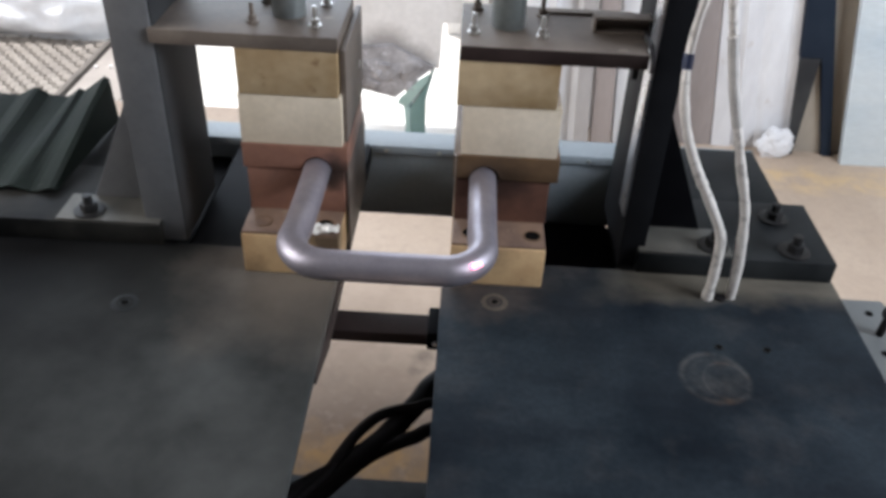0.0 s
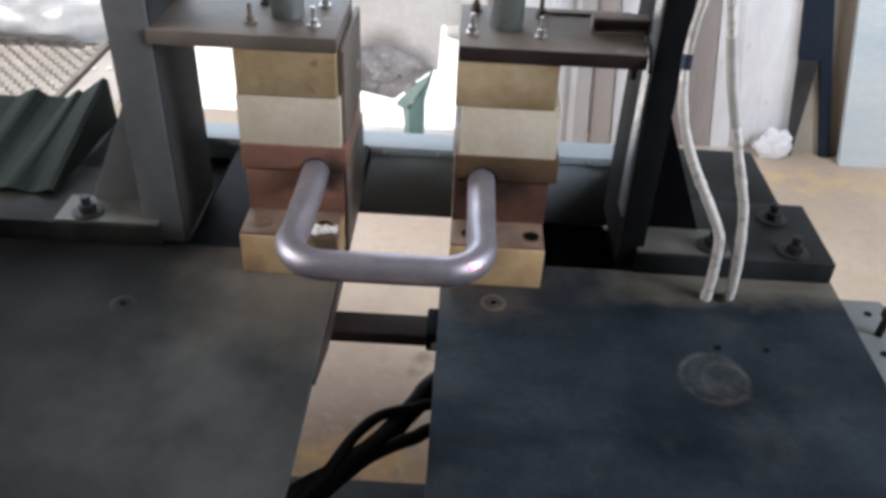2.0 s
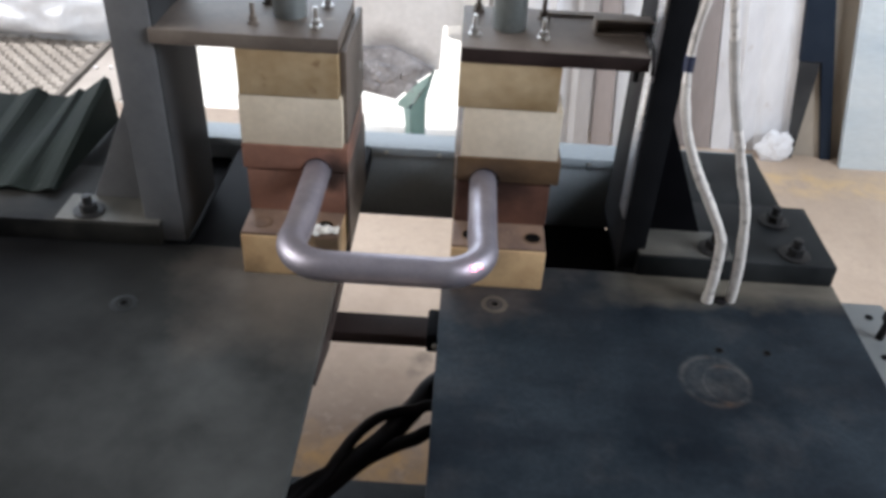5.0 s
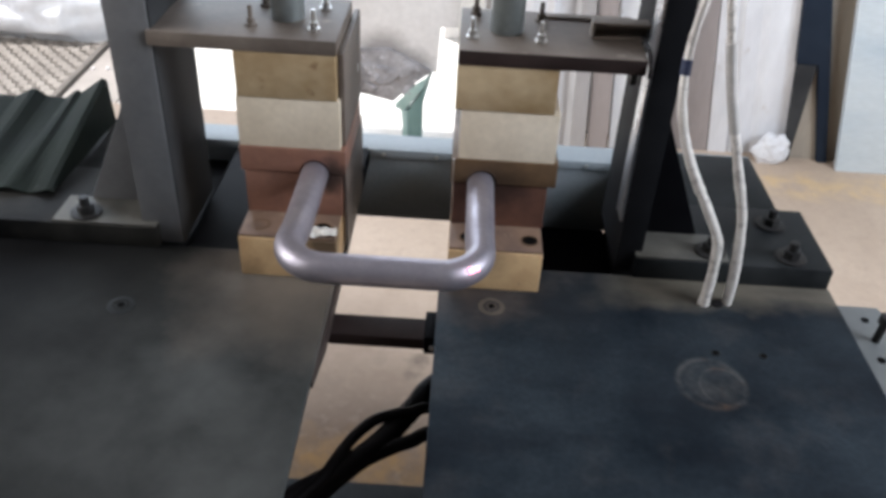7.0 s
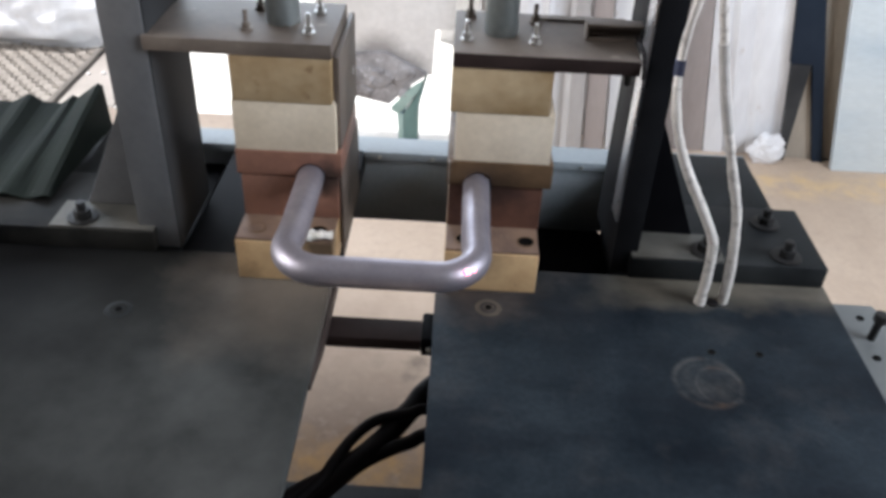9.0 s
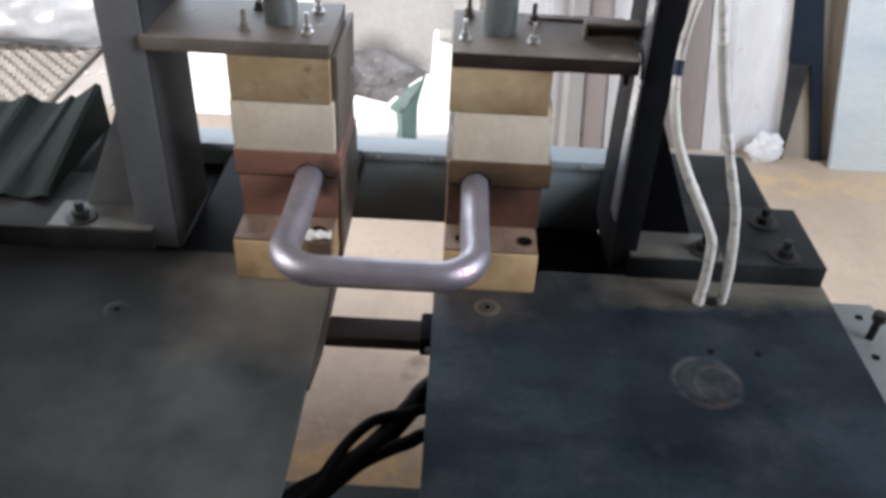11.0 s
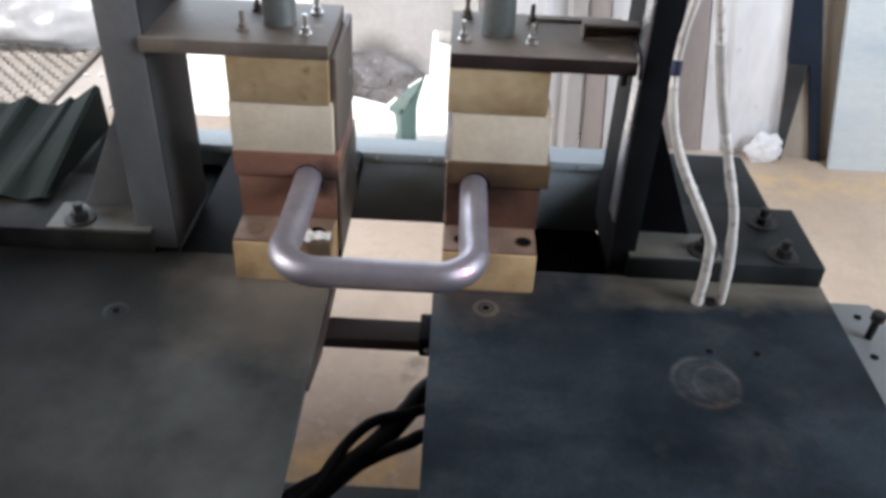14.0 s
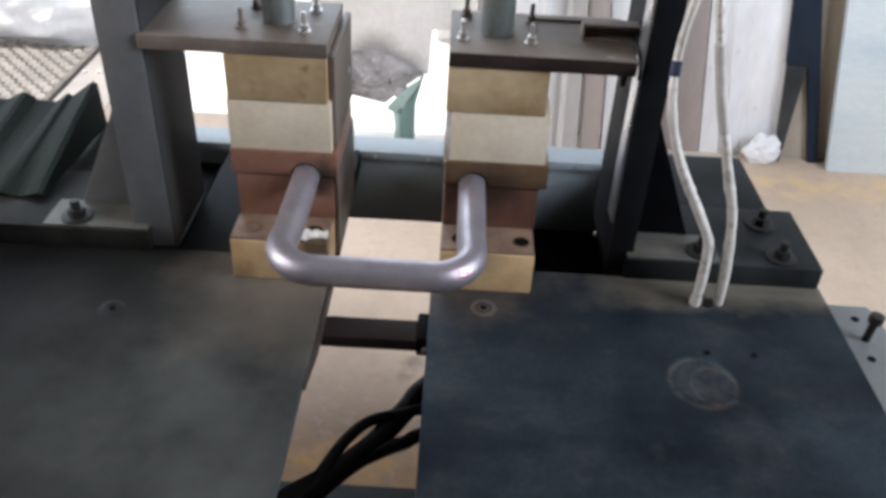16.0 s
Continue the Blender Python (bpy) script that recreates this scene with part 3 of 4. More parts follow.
# ---- clamp heads ----


def nut_stud(name, x, y, z, r, nut_h, stud_h, washer_r, material, group, label, tilt=0.0):
    t = thing(name, (x, y, z), label, "bolt", group)
    part("washer", cyl((x, y, z), washer_r, 0.0022, bevel=0.0005, seg=28), material, t)
    part("nut", prism(hex_points(x, y, r, tilt), "z", z + 0.0022, z + 0.0022 + nut_h, 0.0006), material, t)
    part("stud", cyl((x, y, z + 0.002), r * 0.55, nut_h + stud_h, bevel=0.0008, seg=16), material, t)
    return t


def half_groove(x0, x1, z_flat, z_far, cx, r):
    """Outline in x and z of a jaw with a round groove in its parting face."""
    s = 1 if z_far > z_flat else -1
    arc = [(cx + r * math.cos(a), z_flat + s * r * math.sin(a)) for a in (math.pi * k / 14 for k in range(15))]
    return [(x0, z_flat), *arc[::-1], (x1, z_flat), (x1, z_far), (x0, z_far)]


def clamp_head(x0, x1, groove_x, upper, lower, side, label):
    """Lower electrode, jaws, insulating blocks and pressing plate of one welding head."""
    t = thing("clamp_head", ((x0 + x1) / 2, 0.13, 0.60), label, "welding clamp", "clamp heads")
    part("carrier", box(x0 + 0.002, x1 - 0.002, 0.072, 0.318, 0.775 if side < 0 else 0.70, 0.80, 0.002), BLACK, t, "black steel carrier")
    lo = part("electrode_block", box(x0, x1 - 0.002, 0.027, 0.195, 0.80, 0.847, 0.0022), BRASS, t, "yellow bronze electrode block")
    part("contact_strip", box(x0 + 0.0005, x1 - 0.0025, 0.0285, 0.195, 0.847, 0.850, 0.0012), SOOT, t, "sooty brown contact strip")
    for hx in (x0 + 0.019, x0 + 0.083):
        filled = x0 < -0.2 and hx < x0 + 0.05
        part("bolt_head" if filled else "bolt_hole", cyl((hx, 0.048, 0.842), 0.0078, 0.0085, bevel=0, seg=22), SOOT if filled else HOLE, lo)
        part("rim", ring_mesh(hx, 0.048, 0.850, 0.0078, 0.0092, 0.0006, 22), BRONZE, lo)
    part("lower_jaw", prism(half_groove(x0 + 0.001, x1 - 0.001, 0.8985, 0.850, groove_x, 0.0148), "y", 0.073, 0.192, 0.0008), lower, t)
    part("upper_jaw", prism(half_groove(x0 - 0.002, x1 + (0.003 if side < 0 else 0.0065), 0.9005, 0.9275, groove_x, 0.0148), "y", 0.071, 0.192, 0.0008), upper, t)
    cream = (x0 - 0.0015, x1 - 0.0015) if side < 0 else (x0 + 0.0045, x1 + 0.0025)
    part("cream_block", box(cream[0], cream[1], 0.072, 0.19, 0.9275, 0.981, 0.0015), WHITE_BLOCK, t, "cream insulating block")
    part("laminate_block", box(x0 + (0.0005 if side < 0 else -0.002), x1 - 0.004, 0.071, 0.19, 0.981, 1.027, 0.0015), PHENOLIC, t, "yellow-brown laminate insulating block")
    if side < 0:
        part("side_plate", box(x1 - 0.0035, x1 + 0.0025, 0.080, 0.205, 0.929, 1.0262, 0.001), CLAMP, t, "dusty brown steel side plate")
        part("lower_side_plate", box(x1 + 0.0002, x1 + 0.003, 0.078, 0.212, 0.802, 0.8995, 0.001), CLAMP, t, "dusty brown steel side plate")
    return t


clamp_head(-0.2595, -0.158, -0.1865, COPPER, COPPER, -1, "stacked welding clamp of copper jaws and cream insulators")
clamp_head(-0.0465, 0.0515, -0.0165, BRONZE, COPPER_DARK, 1, "stacked welding clamp with burnt copper jaws and cream insulators")


def press_plate(x0, x1, rod_x, label):
    t = thing("press_plate", ((x0 + x1) / 2, 0.13, 1.027), label, "press plate", "press plates")
    part("plate", box(x0, x1, 0.071, 0.186, 1.027, 1.0415, 0.0014), CLAMP, t)
    # added dark strip puts the shade on the plate's front face
    if x1 > 0:
        part("edge_shade", box(x0 + 0.0005, x1 - 0.0005, 0.0698, 0.071, 1.0275, 1.041, 0.0004), TIE, t, "dark strip painting shade on the front edge")
    part("piston_rod", cyl((rod_x, 0.128, 1.0415), 0.0163, 0.40, bevel=0.0005, seg=32), ROD, t, "grey steel piston rod")
    return t


press_plate(-0.048, 0.1265, -0.003, "dusty brown steel press plate above the clamp")
press_plate(-0.338, -0.161, -0.216, "dusty brown steel press plate beside the column")
for sx, sy in ((-0.036, 0.104), (0.029, 0.103), (-0.033, 0.168), (0.032, 0.158)):
    nut_stud("stud", sx, sy, 1.0415, 0.0042, 0.0055, 0.012, 0.0060, BRIGHT if sy < 0.12 else CLAMP, "studs on the press plates", "thin threaded stud with nut on the press plate")
for sx, sy in ((-0.186, 0.099), (-0.184, 0.157), (-0.246, 0.101), (-0.244, 0.157)):
    nut_stud("stud", sx, sy, 1.0415, 0.0042, 0.0055, 0.012, 0.0060, BRIGHT if sx > -0.2 else CLAMP, "studs on the press plates", "thin threaded stud with nut on the press plate")

channel = thing("channel_bracket", (0.107, 0.15, 1.0415), "dusty steel channel bracket fixed to the press plate", "bracket")
part("channel", prism([(0.119, 1.0415), (0.136, 1.0415), (0.136, 1.0575), (0.119, 1.0575), (0.119, 1.055), (0.1335, 1.055), (0.1335, 1.0435), (0.119, 1.0435)], "x", 0.081, 0.1335, 0.0005), CLAMP, channel)
part("end_plate", box(0.0785, 0.081, 0.119, 0.136, 1.0415, 1.0575, 0.0006), CLAMP, channel)
part("guide_strip", box(0.030, 0.1255, 0.166, 0.176, 1.0415, 1.044, 0.0008), CLAMP, channel, "dusty flat guide strip")
solid("press_pin", cyl((0.1195, 0.09, 1.010), 0.0032, 0.017, bevel=0.0006, seg=14), BOLT_DARK, "short black pin under the press plate", "pin")
solid("air_hose", tube(smooth_path([(0.1275, 0.118, 1.047), (0.1278, 0.098, 1.0475), (0.1282, 0.080, 1.045), (0.1286, 0.069, 1.037), (0.1290, 0.067, 1.026)]), 0.0019, 10), RUBBER, "thin black air hose beside the press plate", "hose")
solid("clip_strip", box(-0.0470, -0.0458, 0.0685, 0.071, 0.9005, 0.928, 0.0004), BRIGHT, "narrow bright metal strip on the clamp edge", "strip")
solid("side_screw", cyl((-0.1625, 0.178, 0.972), 0.0045, 0.008, axis="x", seg=14), BRIGHT, "bright screw head on the clamp side", "bolt")

# crumpled foil by the bolt hole
b = bmesh.new()
bmesh.ops.create_grid(b, x_segments=14, y_segments=8, size=1.0)
for v in b.verts:
    q = v.co.copy()
    v.co = Vector((q.x * 0.0155 + 0.003 * noise.noise(q * 2.1), q.y * 0.0062 + 0.003 * noise.noise(q * 2.7 + Vector((4, 0, 0))), 0.0038 + 0.0042 * noise.noise(q * 3.3) + 0.002 * noise.noise(q * 7.1)))
    v.co = Vector((v.co.x, v.co.y, max(v.co.z, 0.0004)))
b.transform(pose(-0.1760, 0.0350, 0.850, 0, 0, 6))
ex = bmesh.ops.extrude_face_region(b, geom=b.faces[:])
for v in [g for g in ex["geom"] if isinstance(g, bmesh.types.BMVert)]:
    v.co.z += 0.0006
solid("foil_scrap", b, FOIL, "crumpled scrap of bright foil on the electrode block", "foil scrap", smooth=False)

# ---- the bent bar being welded ----


def bent_bar():
    xl, xr, yf, yb, z, r = -0.1885, -0.0168, -0.0855, 0.185, 0.8995, 0.036
    pts = [Vector((xl + 0.002, yb - (yb - yf - r) * k / 10, z)) for k in range(10)]
    for k in range(13):
        a = math.pi + math.pi / 2 * k / 12
        pts.append(Vector((xl + r + r * math.cos(a), yf + r + r * math.sin(a), z)))
    pts += [Vector((xl + r + (xr - xl - 2 * r) * k / 8, yf, z)) for k in range(1, 8)]
    for k in range(13):
        a = -math.pi / 2 + math.pi / 2 * k / 12
        pts.append(Vector((xr - r + r * math.cos(a), yf + r + r * math.sin(a), z)))
    pts += [Vector((xr - 0.001, yf + r + (yb - yf - r) * k / 10, z)) for k in range(1, 11)]
    return tube(pts, 0.0137, 32)


solid("bent_bar", bent_bar(), BAR, "grey steel round bar bent to a U, held in the jaws", "steel bar")
spot = thing("laser_dot", (-0.0252, -0.0866, 0.907), "two tiny red aiming dots on the bar", "laser dot")
for at, rr in (((-0.0252, -0.0885, 0.9088), 0.0030), ((-0.0200, -0.0850, 0.9083), 0.0018)):
    part("dot", lump((rr, rr, rr * 0.7), at, 1.0, 0.05, 2), LASER, spot)


# ---- columns, base plates ----


def column(x0, x1, inner, base_x, base_y, gusset, material, base_material, bolts, label, base_label, front):
    t = thing("column", ((x0 + x1) / 2, 0.13, 0.80), label, "machine column", "columns of the machine")
    part("post", box(x0, x1, 0.075, 0.192, 0.80, 1.62, 0.0016), material, t)
    part("gusset", prism(gusset, "y", 0.115, 0.128, 0.001), BLACK if front else material, t)
    rx = (inner - 0.0035, inner) if inner == x0 else (inner, inner + 0.0035)
    if front:
        part("guide_rail", box(rx[0], rx[1], 0.077, 0.104, 0.862, 1.60, 0.0008), RAIL, t, "bright ground steel guide rail")
    # added dark plate gives the left column's inner face its shade
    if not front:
        part("inner_shade_plate", box(inner + 0.0002, inner + 0.002, 0.0765, 0.190, 0.80, 1.60, 0.0006), SHADE_GREY, t, "dark plate painting shade on the inner face")
    s = thing("base_plate", ((base_x[0] + base_x[1]) / 2, 0.12, 0.80), base_label, "base plate", "base plates")
    part("plate", box(base_x[0], base_x[1], base_y[0], base_y[1], 0.80, 0.825, 0.0022), base_material, s)
    arm = (0.20, 0.336) if x0 > 0 else (-0.70, -0.39)
    part("rear_arm", box(arm[0], arm[1], base_y[1] + 0.001, 0.3125, 0.79, 0.822, 0.002), base_material, s)
    # lighter grey strip along part of the base plate's front
    pale_strip = (0.153, 0.252) if x0 > 0 else (-0.470, -0.3585)
    part("pale_strip", box(pale_strip[0], pale_strip[1], 0.066, 0.116, 0.825, 0.8268, 0.0006), PALE_STRIP, s, "thin lighter grey strip on the base plate")
    for bx, by, tilt in bolts:
        nut_stud("anchor_bolt", bx, by, 0.8268 if pale_strip[0] < bx < pale_strip[1] and by < 0.1 else 0.825, 0.0092, 0.0085, 0.0095, 0.0165, BOLT_DARK, "anchor bolts", "black hex nut and washer on the base plate", tilt)


column(0.134, 0.1605, 0.134, (0.152, 0.3615), (0.0635, 0.1815), [(0.1605, 0.825), (0.226, 0.825), (0.1605, 0.986)], COLUMN_BLACK, BASE_PAINT,
       ((0.321, 0.083, 0.2), (0.316, 0.147, 0.5), (0.234, 0.083, 0.8)), "black steel column with a bright guide rail", "black painted steel base plate with anchor bolts", True)
column(-0.376, -0.3355, -0.3355, (-0.82, -0.3575), (0.0635, 0.1815), [(-0.376, 0.825), (-0.446, 0.825), (-0.376, 0.978)], HAZED_BLACK, BASE_DUST,
       ((-0.439, 0.083, 0.4),), "steel column greyed by painted glare", "dusty black base plate with anchor bolts", False)

# black housing between the heads and the columns
solid("slide_housing", box(0.0530, 0.1670, 0.072, 0.4200, 0.60, 0.6895, 0.001), BLACK, "black slide housing beside the burnt clamp", "housing", "slide housings")
solid("slide_housing", box(-0.3330, -0.2600, 0.074, 0.3125, 0.60, 0.793, 0.002), COLUMN_BLACK, "black slide housing beside the grey column", "housing", "slide housings")

# ---- silver sleeved leads ----


def lead(pts, r, bands, label):
    t = thing("sleeved_lead", (pts[0][0], pts[0][1], 0.80), label, "cable", "silver leads")
    path = smooth_path(pts, 10)
    part("sleeve", tube(path, r, 16, wobble=0.14, r_end=r * 0.74), SLEEVE, t)
    for i, width, m in bands:
        part("band", tube(path[i:i + width], r * (1.12 - 0.26 * min(1, i / (0.8 * len(path)))), 16), m, t)
    return t


lead([(0.2209, 0.026, 0.80), (0.2223, 0.028, 0.8302), (0.2210, 0.029, 0.8613), (0.2172, 0.03, 0.8808), (0.1995, 0.03, 0.9145), (0.1804, 0.031, 0.9483), (0.1651, 0.033, 0.982), (0.1574, 0.036, 1.0086), (0.1545, 0.04, 1.0286), (0.1542, 0.045, 1.0453), (0.1556, 0.05, 1.0722), (0.1598, 0.05, 1.1075), (0.172, 0.05, 1.18), (0.18, 0.05, 1.28)], 0.0054,
     ((45, 2, SLEEVE), (88, 7, BLUE_TAPE)), "silver sleeved lead with blue tape bending to the column")
lead([(0.2461, 0.03, 0.80), (0.2454, 0.03, 0.8269), (0.2419, 0.03, 0.8622), (0.2347, 0.03, 0.9087), (0.2206, 0.03, 0.9518), (0.2116, 0.03, 0.9798), (0.1986, 0.03, 1.0198), (0.1899, 0.03, 1.0515), (0.1825, 0.03, 1.0817), (0.1748, 0.03, 1.1151), (0.165, 0.03, 1.18), (0.155, 0.03, 1.28)], 0.0052,
     ((22, 2, SLEEVE), (36, 2, SLEEVE), (49, 2, SLEEVE), (54, 26, SLEEVE_GREY)), "silver sleeved lead with metal bands rising from the table")
part("grommet", cyl((0.235, 0.027, 0.80), 0.006, 0.002, bevel=0.0004, seg=18), RUBBER, right_table, "black rubber grommet")

# ---- corrugated sheet on the base plate ----
CREST = ((-0.84, -0.80, -0.755, -0.71, -0.67, -0.6115, -0.5865, -0.5708, -0.547, -0.5317, -0.5252, -0.4941, -0.49),
         (0.850, 0.862, 0.850, 0.862, 0.852, 0.8494, 0.8628, 0.8522, 0.8514, 0.8649, 0.8614, 0.8843, 0.880))
b = bmesh.new()
rows = []
for j in range(13):
    y = 0.115 + 0.19 * j / 12
    row = []
    for i in range(61):
        x = -0.84 + 0.35 * i / 60
        zig = abs((((x + 0.493) / 0.047) % 1.0) * 2 - 1)
        back = j / 12
        crest = float(np.interp(x, CREST[0], CREST[1]))
        z = 0.8265 + (crest - 0.8265) * back + 0.007 * zig * (1 - back) + 0.003 * noise.noise(Vector((x * 9, y * 9, 0)))
        row.append(b.verts.new((x, y, z)))
    rows.append(row)
for j in range(12):
    for i in range(60):
        b.faces.new((rows[j][i], rows[j][i + 1], rows[j + 1][i + 1], rows[j + 1][i]))
lip = [b.verts.new((v[-1].co.x + 0.002, v[-1].co.y, v[-1].co.z - 0.055 * (j / 12) - 0.002)) for j, v in enumerate(rows)]
for j in range(12):
    b.faces.new((rows[j][-1], lip[j], lip[j + 1], rows[j + 1][-1]))
ex = bmesh.ops.extrude_face_region(b, geom=b.faces[:])
for v in [g for g in ex["geom"] if isinstance(g, bmesh.types.BMVert)]:
    v.co.z -= 0.0012
solid("corrugated_sheet", b, CORRUGATED, "dark corrugated metal sheet lying on the base plate", "metal sheet", smooth=False)

# ---- things behind the machine ----


def sheeting(x0, x1, y, height, seed, label):
    """Hanging plastic sheet with uneven upright folds."""
    b = bmesh.new()
    rng = random.Random(seed)
    xs, fold = [x0], []
    while xs[-1] < x1:
        xs.append(xs[-1] + rng.uniform(0.018, 0.06))
    fold = [rng.uniform(-0.028, 0.028) for _ in xs]
    rows = []
    for k in range(9):
        z = height * k / 8
        rows.append([b.verts.new((x - 0.18 * z * x / 1.05 + 0.01 * noise.noise(Vector((x * 5, z * 1.5, seed))), y + f * (0.6 + 0.4 * noise.noise(Vector((z, x * 3, seed)))) + 0.03 * (1 - k / 8), z)) for x, f in zip(xs, fold)])
    for k in range(8):
        for i in range(len(xs) - 1):
            b.faces.new((rows[k][i], rows[k][i + 1], rows[k + 1][i + 1], rows[k + 1][i]))
    ex = bmesh.ops.extrude_face_region(b, geom=b.faces[:])
    for v in [g for g in ex["geom"] if isinstance(g, bmesh.types.BMVert)]:
        v.co.y += 0.002
    return solid("plastic_sheet", b, SHEETING, label, "plastic sheet", "sheets along the wall", smooth=False)


def board(x0, x1, y, material, label, height=1.7):
    """A stiff sheet standing against the wall, tilted a little sideways."""
    def at(x, z):
        return (x - 0.18 * z * x / 1.05, z)
    return solid("wall_board", prism([at(x0, 0), at(x1, 0), at(x1, height), at(x0, height)], "y", y, y + 0.012, 0.001), material, label, "board", "boards along the wall")


sheeting(0.03, 0.315, 1.80, 2.0, 3, "white plastic sheet hanging in folds along the wall")
board(0.328, 0.375, 1.79, GREY_BOARD, "narrow grey board leaning on the wall")
board(0.385, 0.45, 1.80, BROWN_BOARD, "narrow grey-brown board leaning on the wall")
board(0.462, 0.655, 1.83, SHEETING, "white board leaning on the wall")
board(0.675, 0.806, 1.905, BROWN_BOARD, "grey-brown board leaning on the wall")
board(0.8075, 0.870, 1.90, SHEETING, "white board leaning beside the plastic sheet")
sheeting(0.865, 1.065, 1.875, 2.0, 8, "white plastic sheet hanging in narrow folds to the floor")
solid("white_bag", lump((0.056, 0.024, 0.056), (1.000, 1.847, 0.046), 5, 0.30, 5, 0.25), SHEETING, "crumpled white plastic bag on the floor", "bag")
# shadow left of the post, built as a dark tapered strip
solid("post_shade", prism([(1.007, 0.338), (1.070, 0.338), (1.072, 0.0), (1.056, 0.0)], "y", 1.868, 1.884), SHADE_GREY, "dark grey tapered strip standing for the shadow beside the post", "board")
solid("navy_post", prism([(1.170, 0.0), (1.203, 0.0), (1.110, 0.343), (1.053, 0.549), (0.97, 0.85), (0.885, 0.85), (0.970, 0.544), (1.004, 0.341), (1.072, 0.341)], "y", 1.866, 1.888, 0.001), NAVY, "dark navy steel post leaning by the wall", "post")
solid("tan_panel", prism([(1.078, 0.0), (1.60, 0.0), (1.60, 1.6), (0.80, 1.6)], "y", 1.890, 1.906, 0.002), TAN, "tan fibre board panel against the wall", "panel")
solid("pale_blue_panel", prism([(1.215, 0.0), (2.40, 0.0), (2.40, 1.4), (0.947, 1.4)], "y", 1.813, 1.835, 0.002), PALE_BLUE, "pale blue painted panel leaning beside the wall", "panel")

hopper = thing("hopper", (-0.26, 1.92, -0.03), "pale sheet metal hopper on a green stand", "hopper")
b = prism([(-0.50, 0.325), (-0.125, 0.222), (-0.118, 0.375), (-0.06, 0.38), (-0.06, 1.2), (-0.50, 1.2)], "y", 1.90, 1.955, 0.004)
HOPPER_WASH = sooted(surface("sooty_whitewash", (0.70, 0.68, 0.66), (0.60, 0.58, 0.56), 0.8, 0, 3.0, 50.0, 0.1), (((-0.30, 1.90, 0.27), 0.05, 0.11, 0.75), ((-0.20, 1.90, 0.24), 0.03, 0.08, 0.7)), (0.20, 0.18, 0.17))
part("body", b, HOPPER_WASH, hopper, "pale whitewashed sheet metal body")
part("tray", prism([(-0.45, 0.162), (-0.265, 0.121), (-0.192, 0.192), (-0.140, 0.233), (-0.276, 0.302), (-0.46, 0.285)], "y", 1.88, 1.95, 0.004), ASH, hopper, "grey tray with burnt scale")
part("leg", prism([(-0.138, 0.235), (-0.165, 0.123), (-0.165, -0.03), (-0.211, -0.03), (-0.217, 0.089), (-0.19, 0.136), (-0.155, 0.198)], "y", 1.872, 1.93, 0.003), GREEN, hopper, "green painted leg")
part("leg_face", prism([(-0.238, 0.098), (-0.2165, 0.095), (-0.2115, -0.03), (-0.233, -0.03), (-0.231, 0.036)], "y", 1.870, 1.92, 0.002), GREEN_PALE, hopper, "worn pale green leg face")
part("brace", prism([(-0.152, 0.222), (-0.164, 0.184), (-0.229, 0.096), (-0.257, 0.107), (-0.255, 0.123), (-0.183, 0.200)], "y", 1.8665, 1.8695, 0.0005), GREEN_PALE, hopper, "worn pale green slanting brace")
for k in range(26):
    rng = random.Random(k)
    px_, pz_ = rng.uniform(-0.42, -0.20), rng.uniform(0.16, 0.24)
    s = rng.uniform(0.012, 0.03)
    part("scrap_lump", lump((s * 1.3, s * 0.7, s), (px_, 1.885, pz_), k, 0.5, 2), ASH, hopper)

# woven mat in the yard, each strip over and under
mat_thing = thing("woven_mat", (-1.75, 2.25, -0.03), "brown woven strip mat lying in the yard", "mat")


def mat_strips(along_x):
    b = bmesh.new()
    n, m = (17, 26) if along_x else (26, 17)
    for i in range(n):
        c = (1.99 + 0.545 * (i + 0.5) / n) if along_x else (-2.30 + 0.80 * (i + 0.5) / n)
        w = 0.0135
        last = None
        for k in range(2 * m + 1):
            s = (-2.30 + 0.80 * k / (2 * m)) if along_x else (1.99 + 0.545 * k / (2 * m))
            z = 0.006 * math.cos(math.pi * (k - 1) / 2 + math.pi * i) * (1 if along_x else -1) if k % 2 else 0.0
            a = (s, c - w, z - 0.012) if along_x else (c - w, s, z - 0.012)
            d = (s, c + w, z - 0.012) if along_x else (c + w, s, z - 0.012)
            now = (b.verts.new(a), b.verts.new(d))
            if last:
                b.faces.new((last[0], last[1], now[1], now[0]))
            last = now
    ex = bmesh.ops.extrude_face_region(b, geom=b.faces[:])
    for v in [g for g in ex["geom"] if isinstance(g, bmesh.types.BMVert)]:
        v.co.z -= 0.003
    return b


tagged(part("weft", mat_strips(True), WICKER, mat_thing), kind="stuff")
tagged(part("warp", mat_strips(False), WICKER, mat_thing), kind="stuff")
part("backing", box(-2.30, -1.50, 1.985, 2.54, -0.0298, -0.022, 0), MAT_SHADE, mat_thing, "dark fibre backing")
part("edging", box(-1.499, -1.478, 1.985, 2.545, -0.0295, -0.006, 0.003), MAT_SHADE, mat_thing, "dark brown edge strip")
# strip of ground beside the mat, darker than the yard
solid("ground_strip", box(-1.474, -1.272, 1.992, 2.57, -0.045, -0.021, 0.004), GROUND_STRIP, "beige concrete strip beside the mat, darker than the yard", "slab")
for px_, py_ in ((-1.455, 2.30), (-1.40, 2.31)):
    solid("pebble", lump((0.008, 0.008, 0.006), (px_, py_, -0.017), px_, 0.3, 2), PLASTER, "small white pebble on the beige strip", "pebble", "pebbles")


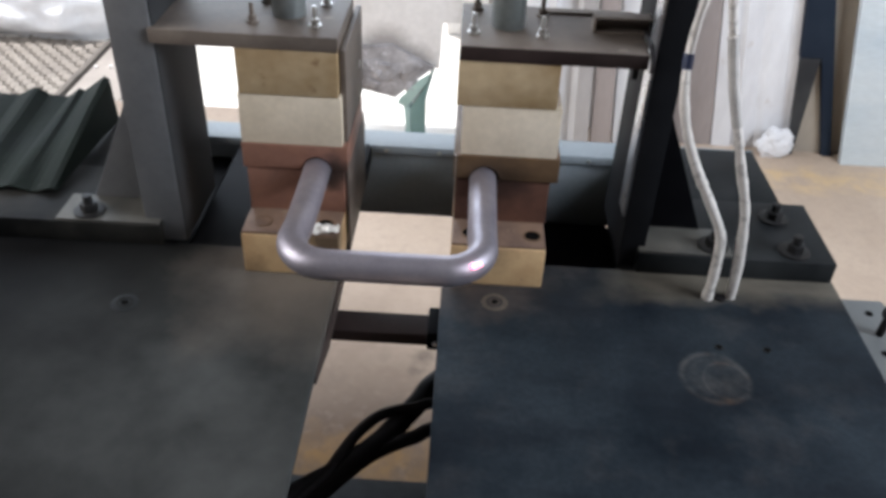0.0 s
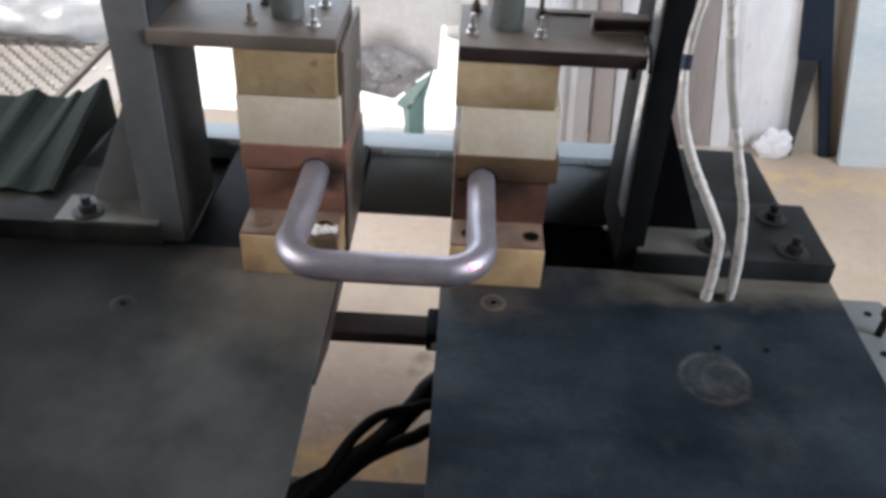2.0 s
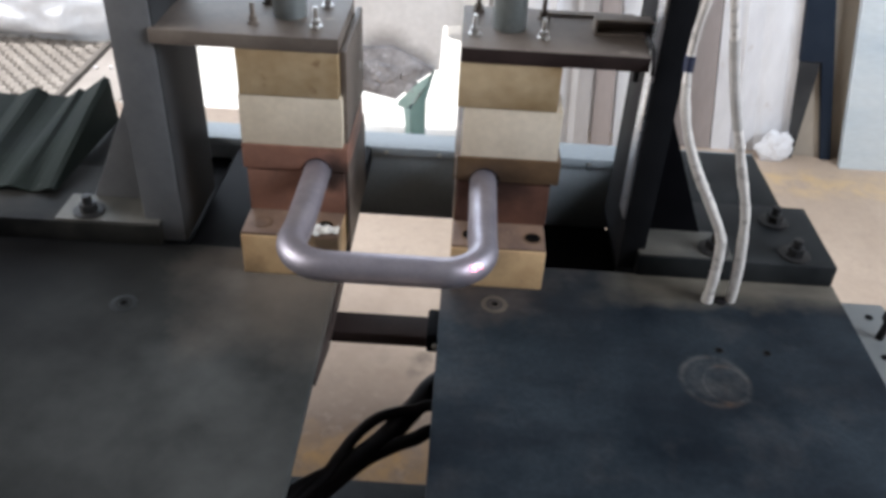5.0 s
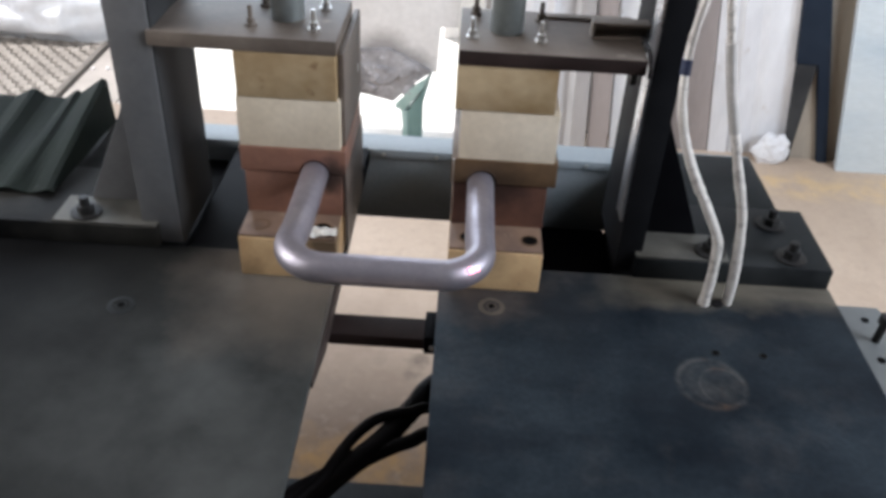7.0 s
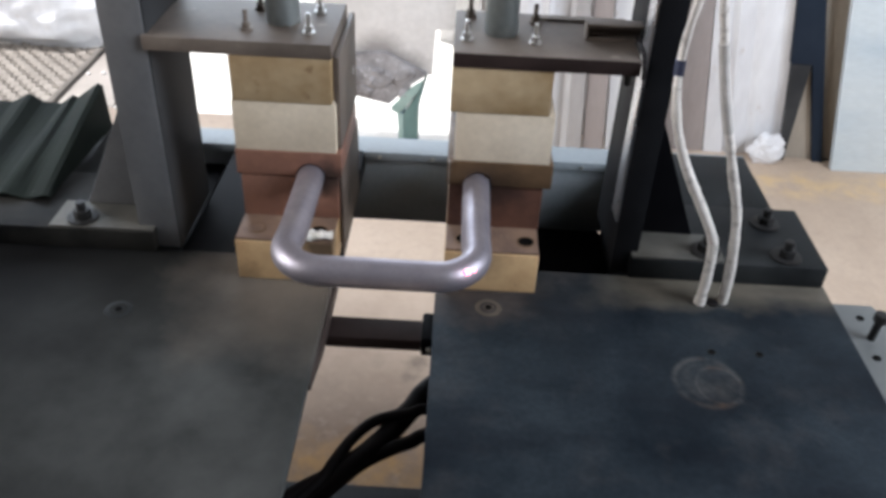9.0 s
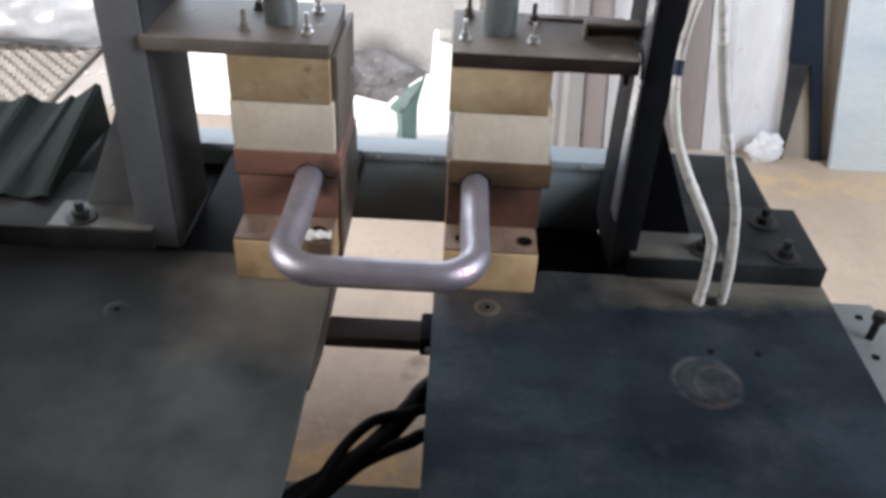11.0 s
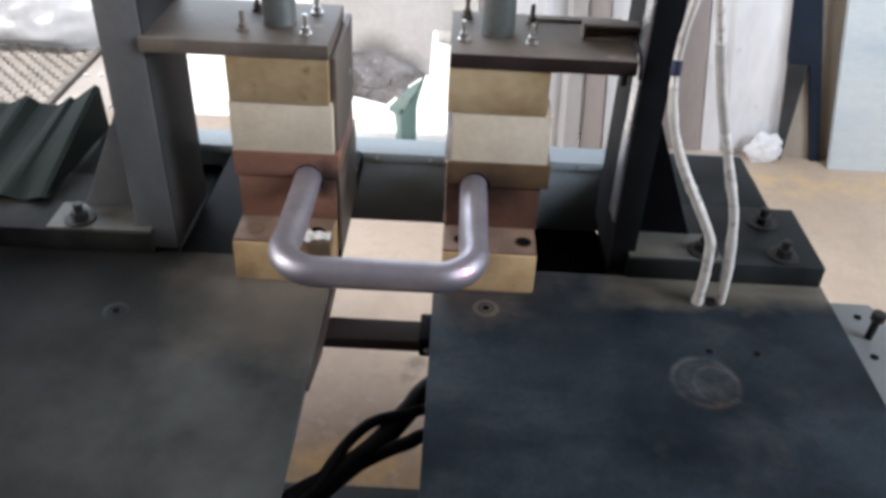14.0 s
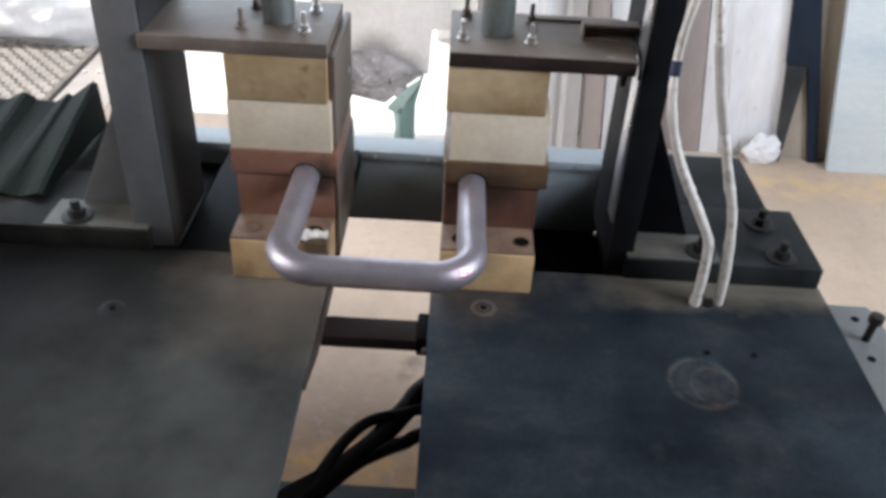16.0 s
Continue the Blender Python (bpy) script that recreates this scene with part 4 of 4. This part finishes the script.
def sack(x, y, z, sx, sy, sz, seed, label):
    return solid("sack", lump((sx, sy, sz), (x, y, z), seed, 0.16, 5, 0.25), SHEETING, label, "sack", "sacks in the yard")


sack(-1.80, 2.90, 0.07, 0.46, 0.42, 0.20, 2, "large white plastic sack lying behind the mat")
sack(-2.32, 2.86, 0.10, 0.26, 0.30, 0.17, 6, "slumped white plastic sack beside the mat")
solid("yard_strap", tube(smooth_path([(-1.996, 2.600, 0.096), (-1.935, 2.600, 0.062), (-1.871, 2.580, 0.022), (-1.823, 2.560, -0.006), (-1.795, 2.550, -0.024)]), 0.012, 8), STRAP, "grey-brown strap lying over a sack", "strap")

# ---- welding sparks: seconds, thickness, both ends of each streak across and up, and how far forward it ends ----
SPARKS = {
    8: (0.0004, [(-0.006, 0.906, 0.013, 0.895, 0.055), (-0.004, 0.903, 0.005, 0.884, 0.055), (-0.006, 0.909, -0.004, 0.922, 0.055), (-0.003, 0.904, 0.010, 0.889, 0.055), (-0.003, 0.901, 0.016, 0.900, 0.055), (-0.002, 0.899, 0.013, 0.884, 0.055), (-0.005, 0.904, 0.002, 0.894, 0.055), (0.004, 0.895, 0.013, 0.896, 0.055)]),
    8.2: (0.0007, [(-0.002, 0.899, 0.037, 0.857, 0.012), (0.002, 0.890, 0.028, 0.866, 0.012), (-0.003, 0.899, 0.012, 0.894, 0.012)]),
    8.3: (0.0007, [(-0.005, 0.901, -0.001, 0.898, 0.055)]),
    8.4: (0.0008, [(-0.003, 0.917, 0.133, 0.816, -0.200), (0.000, 0.910, 0.117, 0.827, -0.110), (0.014, 0.885, 0.080, 0.823, -0.060), (-0.001, 0.914, 0.047, 0.885, 0.055), (-0.005, 0.918, 0.011, 0.910, 0.055)]),
    8.6: (0.0009, [(-0.005, 0.902, 0.040, 0.865, 0.012), (-0.002, 0.901, 0.028, 0.877, 0.012), (-0.004, 0.905, 0.017, 0.883, 0.055)]),
    8.9: (0.0010, [(-0.006, 0.905, 0.083, 0.913, 0.055), (-0.005, 0.906, 0.048, 0.935, 0.055), (-0.005, 0.903, 0.043, 0.899, 0.055), (-0.005, 0.908, 0.033, 0.928, 0.055), (-0.005, 0.902, 0.029, 0.890, 0.055)]),
    11.7: (0.0011, [(0.001, 0.913, 0.329, 0.856, 0.020), (-0.000, 0.914, 0.013, 0.942, 0.020)]),
    13.5: (0.0006, [(0.006, 0.905, 0.009, 0.910, 0.055)]),
    13.7: (0.0007, [(-0.006, 0.892, -0.003, 0.885, 0.055)]),
    14.2: (0.0008, [(-0.003, 0.900, 0.029, 0.879, 0.055), (-0.002, 0.898, 0.010, 0.896, 0.055)]),
    14.7: (0.0010, [(-0.006, 0.894, 0.016, 0.895, 0.012), (-0.003, 0.891, 0.005, 0.892, 0.012), (-0.004, 0.895, 0.016, 0.883, 0.055)]),
    14.9: (0.0007, [(-0.006, 0.899, 0.036, 0.909, 0.055)]),
    15.2: (0.0008, [(-0.044, 0.919, -0.042, 0.892, 0.055), (-0.003, 0.872, 0.004, 0.867, 0.012)]),
    15.4: (0.0008, [(-0.004, 0.891, 0.039, 0.883, 0.012), (0.036, 0.872, 0.039, 0.883, 0.012)]),
    15.5: (0.0008, [(0.072, 0.849, 0.076, 0.849, 0.055)]),
    15.7: (0.0007, [(-0.034, 0.851, -0.041, 0.845, 0.012), (-0.035, 0.838, -0.029, 0.868, 0.012), (-0.032, 0.849, -0.036, 0.856, 0.012)]),
}


def spark(t, r, streaks):
    """A burst of glowing streaks leaving the jaw."""
    x, z = streaks[0][0], streaks[0][1]
    ob = thing("spark_burst", (x, 0.06, z), "white-hot orange welding sparks flying from the jaw", "sparks", "welding sparks")
    rng = random.Random(round(t * 10))
    for a, b_, c, d, y in streaks:
        start, end = Vector((a, 0.062, b_)), Vector((c, y, d))
        span = (end - start).length
        bm_ = bmesh.new()
        for strand in range(3):
            jit = Vector((rng.uniform(-1, 1), rng.uniform(-0.5, 0.5), rng.uniform(-1, 1))) * span * 0.022 * (strand > 0)
            first = rng.uniform(0.0, 0.35) * (strand > 0)
            stop = 1.0 - rng.uniform(0.05, 0.45) * (strand > 0)
            pts = [start.lerp(end + jit, first + (stop - first) * k / 9) + jit * 0.5 * math.sin(k * 1.3 + strand) for k in range(10)]
            way = (pts[-1] - pts[0]).normalized()
            side = way.orthogonal().normalized()
            up = way.cross(side)
            last = None
            for k, p in enumerate(pts):
                rr = r * (0.42 if strand == 0 else 0.24) * (0.12 + 0.75 * math.sin(math.pi * (k + 0.6) / 10.5) ** 1.5 * rng.uniform(0.55, 1.0))
                ring = [bm_.verts.new(p + (side * math.cos(q) + up * math.sin(q)) * rr) for q in (math.pi / 2 * i for i in range(4))]
                if last:
                    for i in range(4):
                        bm_.faces.new((last[i], last[(i + 1) % 4], ring[(i + 1) % 4], ring[i]))
                last = ring
        part("streak", bm_, SPARK, ob)
    return ob


BURSTS = [(t, spark(t, r, s)) for t, (r, s) in SPARKS.items()]


def motions():
    """Each burst waits inside the machine stand, flies out at its moment and drops back under the table."""
    rest = Matrix.Translation((0.02, -0.15, 0.45))
    for t, ob in BURSTS:
        a, b_, c, d, y = SPARKS[t][1][0]
        ahead = Vector((c - a, y - 0.062, d - b_)) * 0.5
        out = ob.matrix_basis.copy()
        walk(ob, [(0, rest), (t - 1 / 30, rest), (t, out), (t + 1 / 30, Matrix.Translation(ahead) @ out), (t + 2 / 30, rest), (16, rest)])


motions()
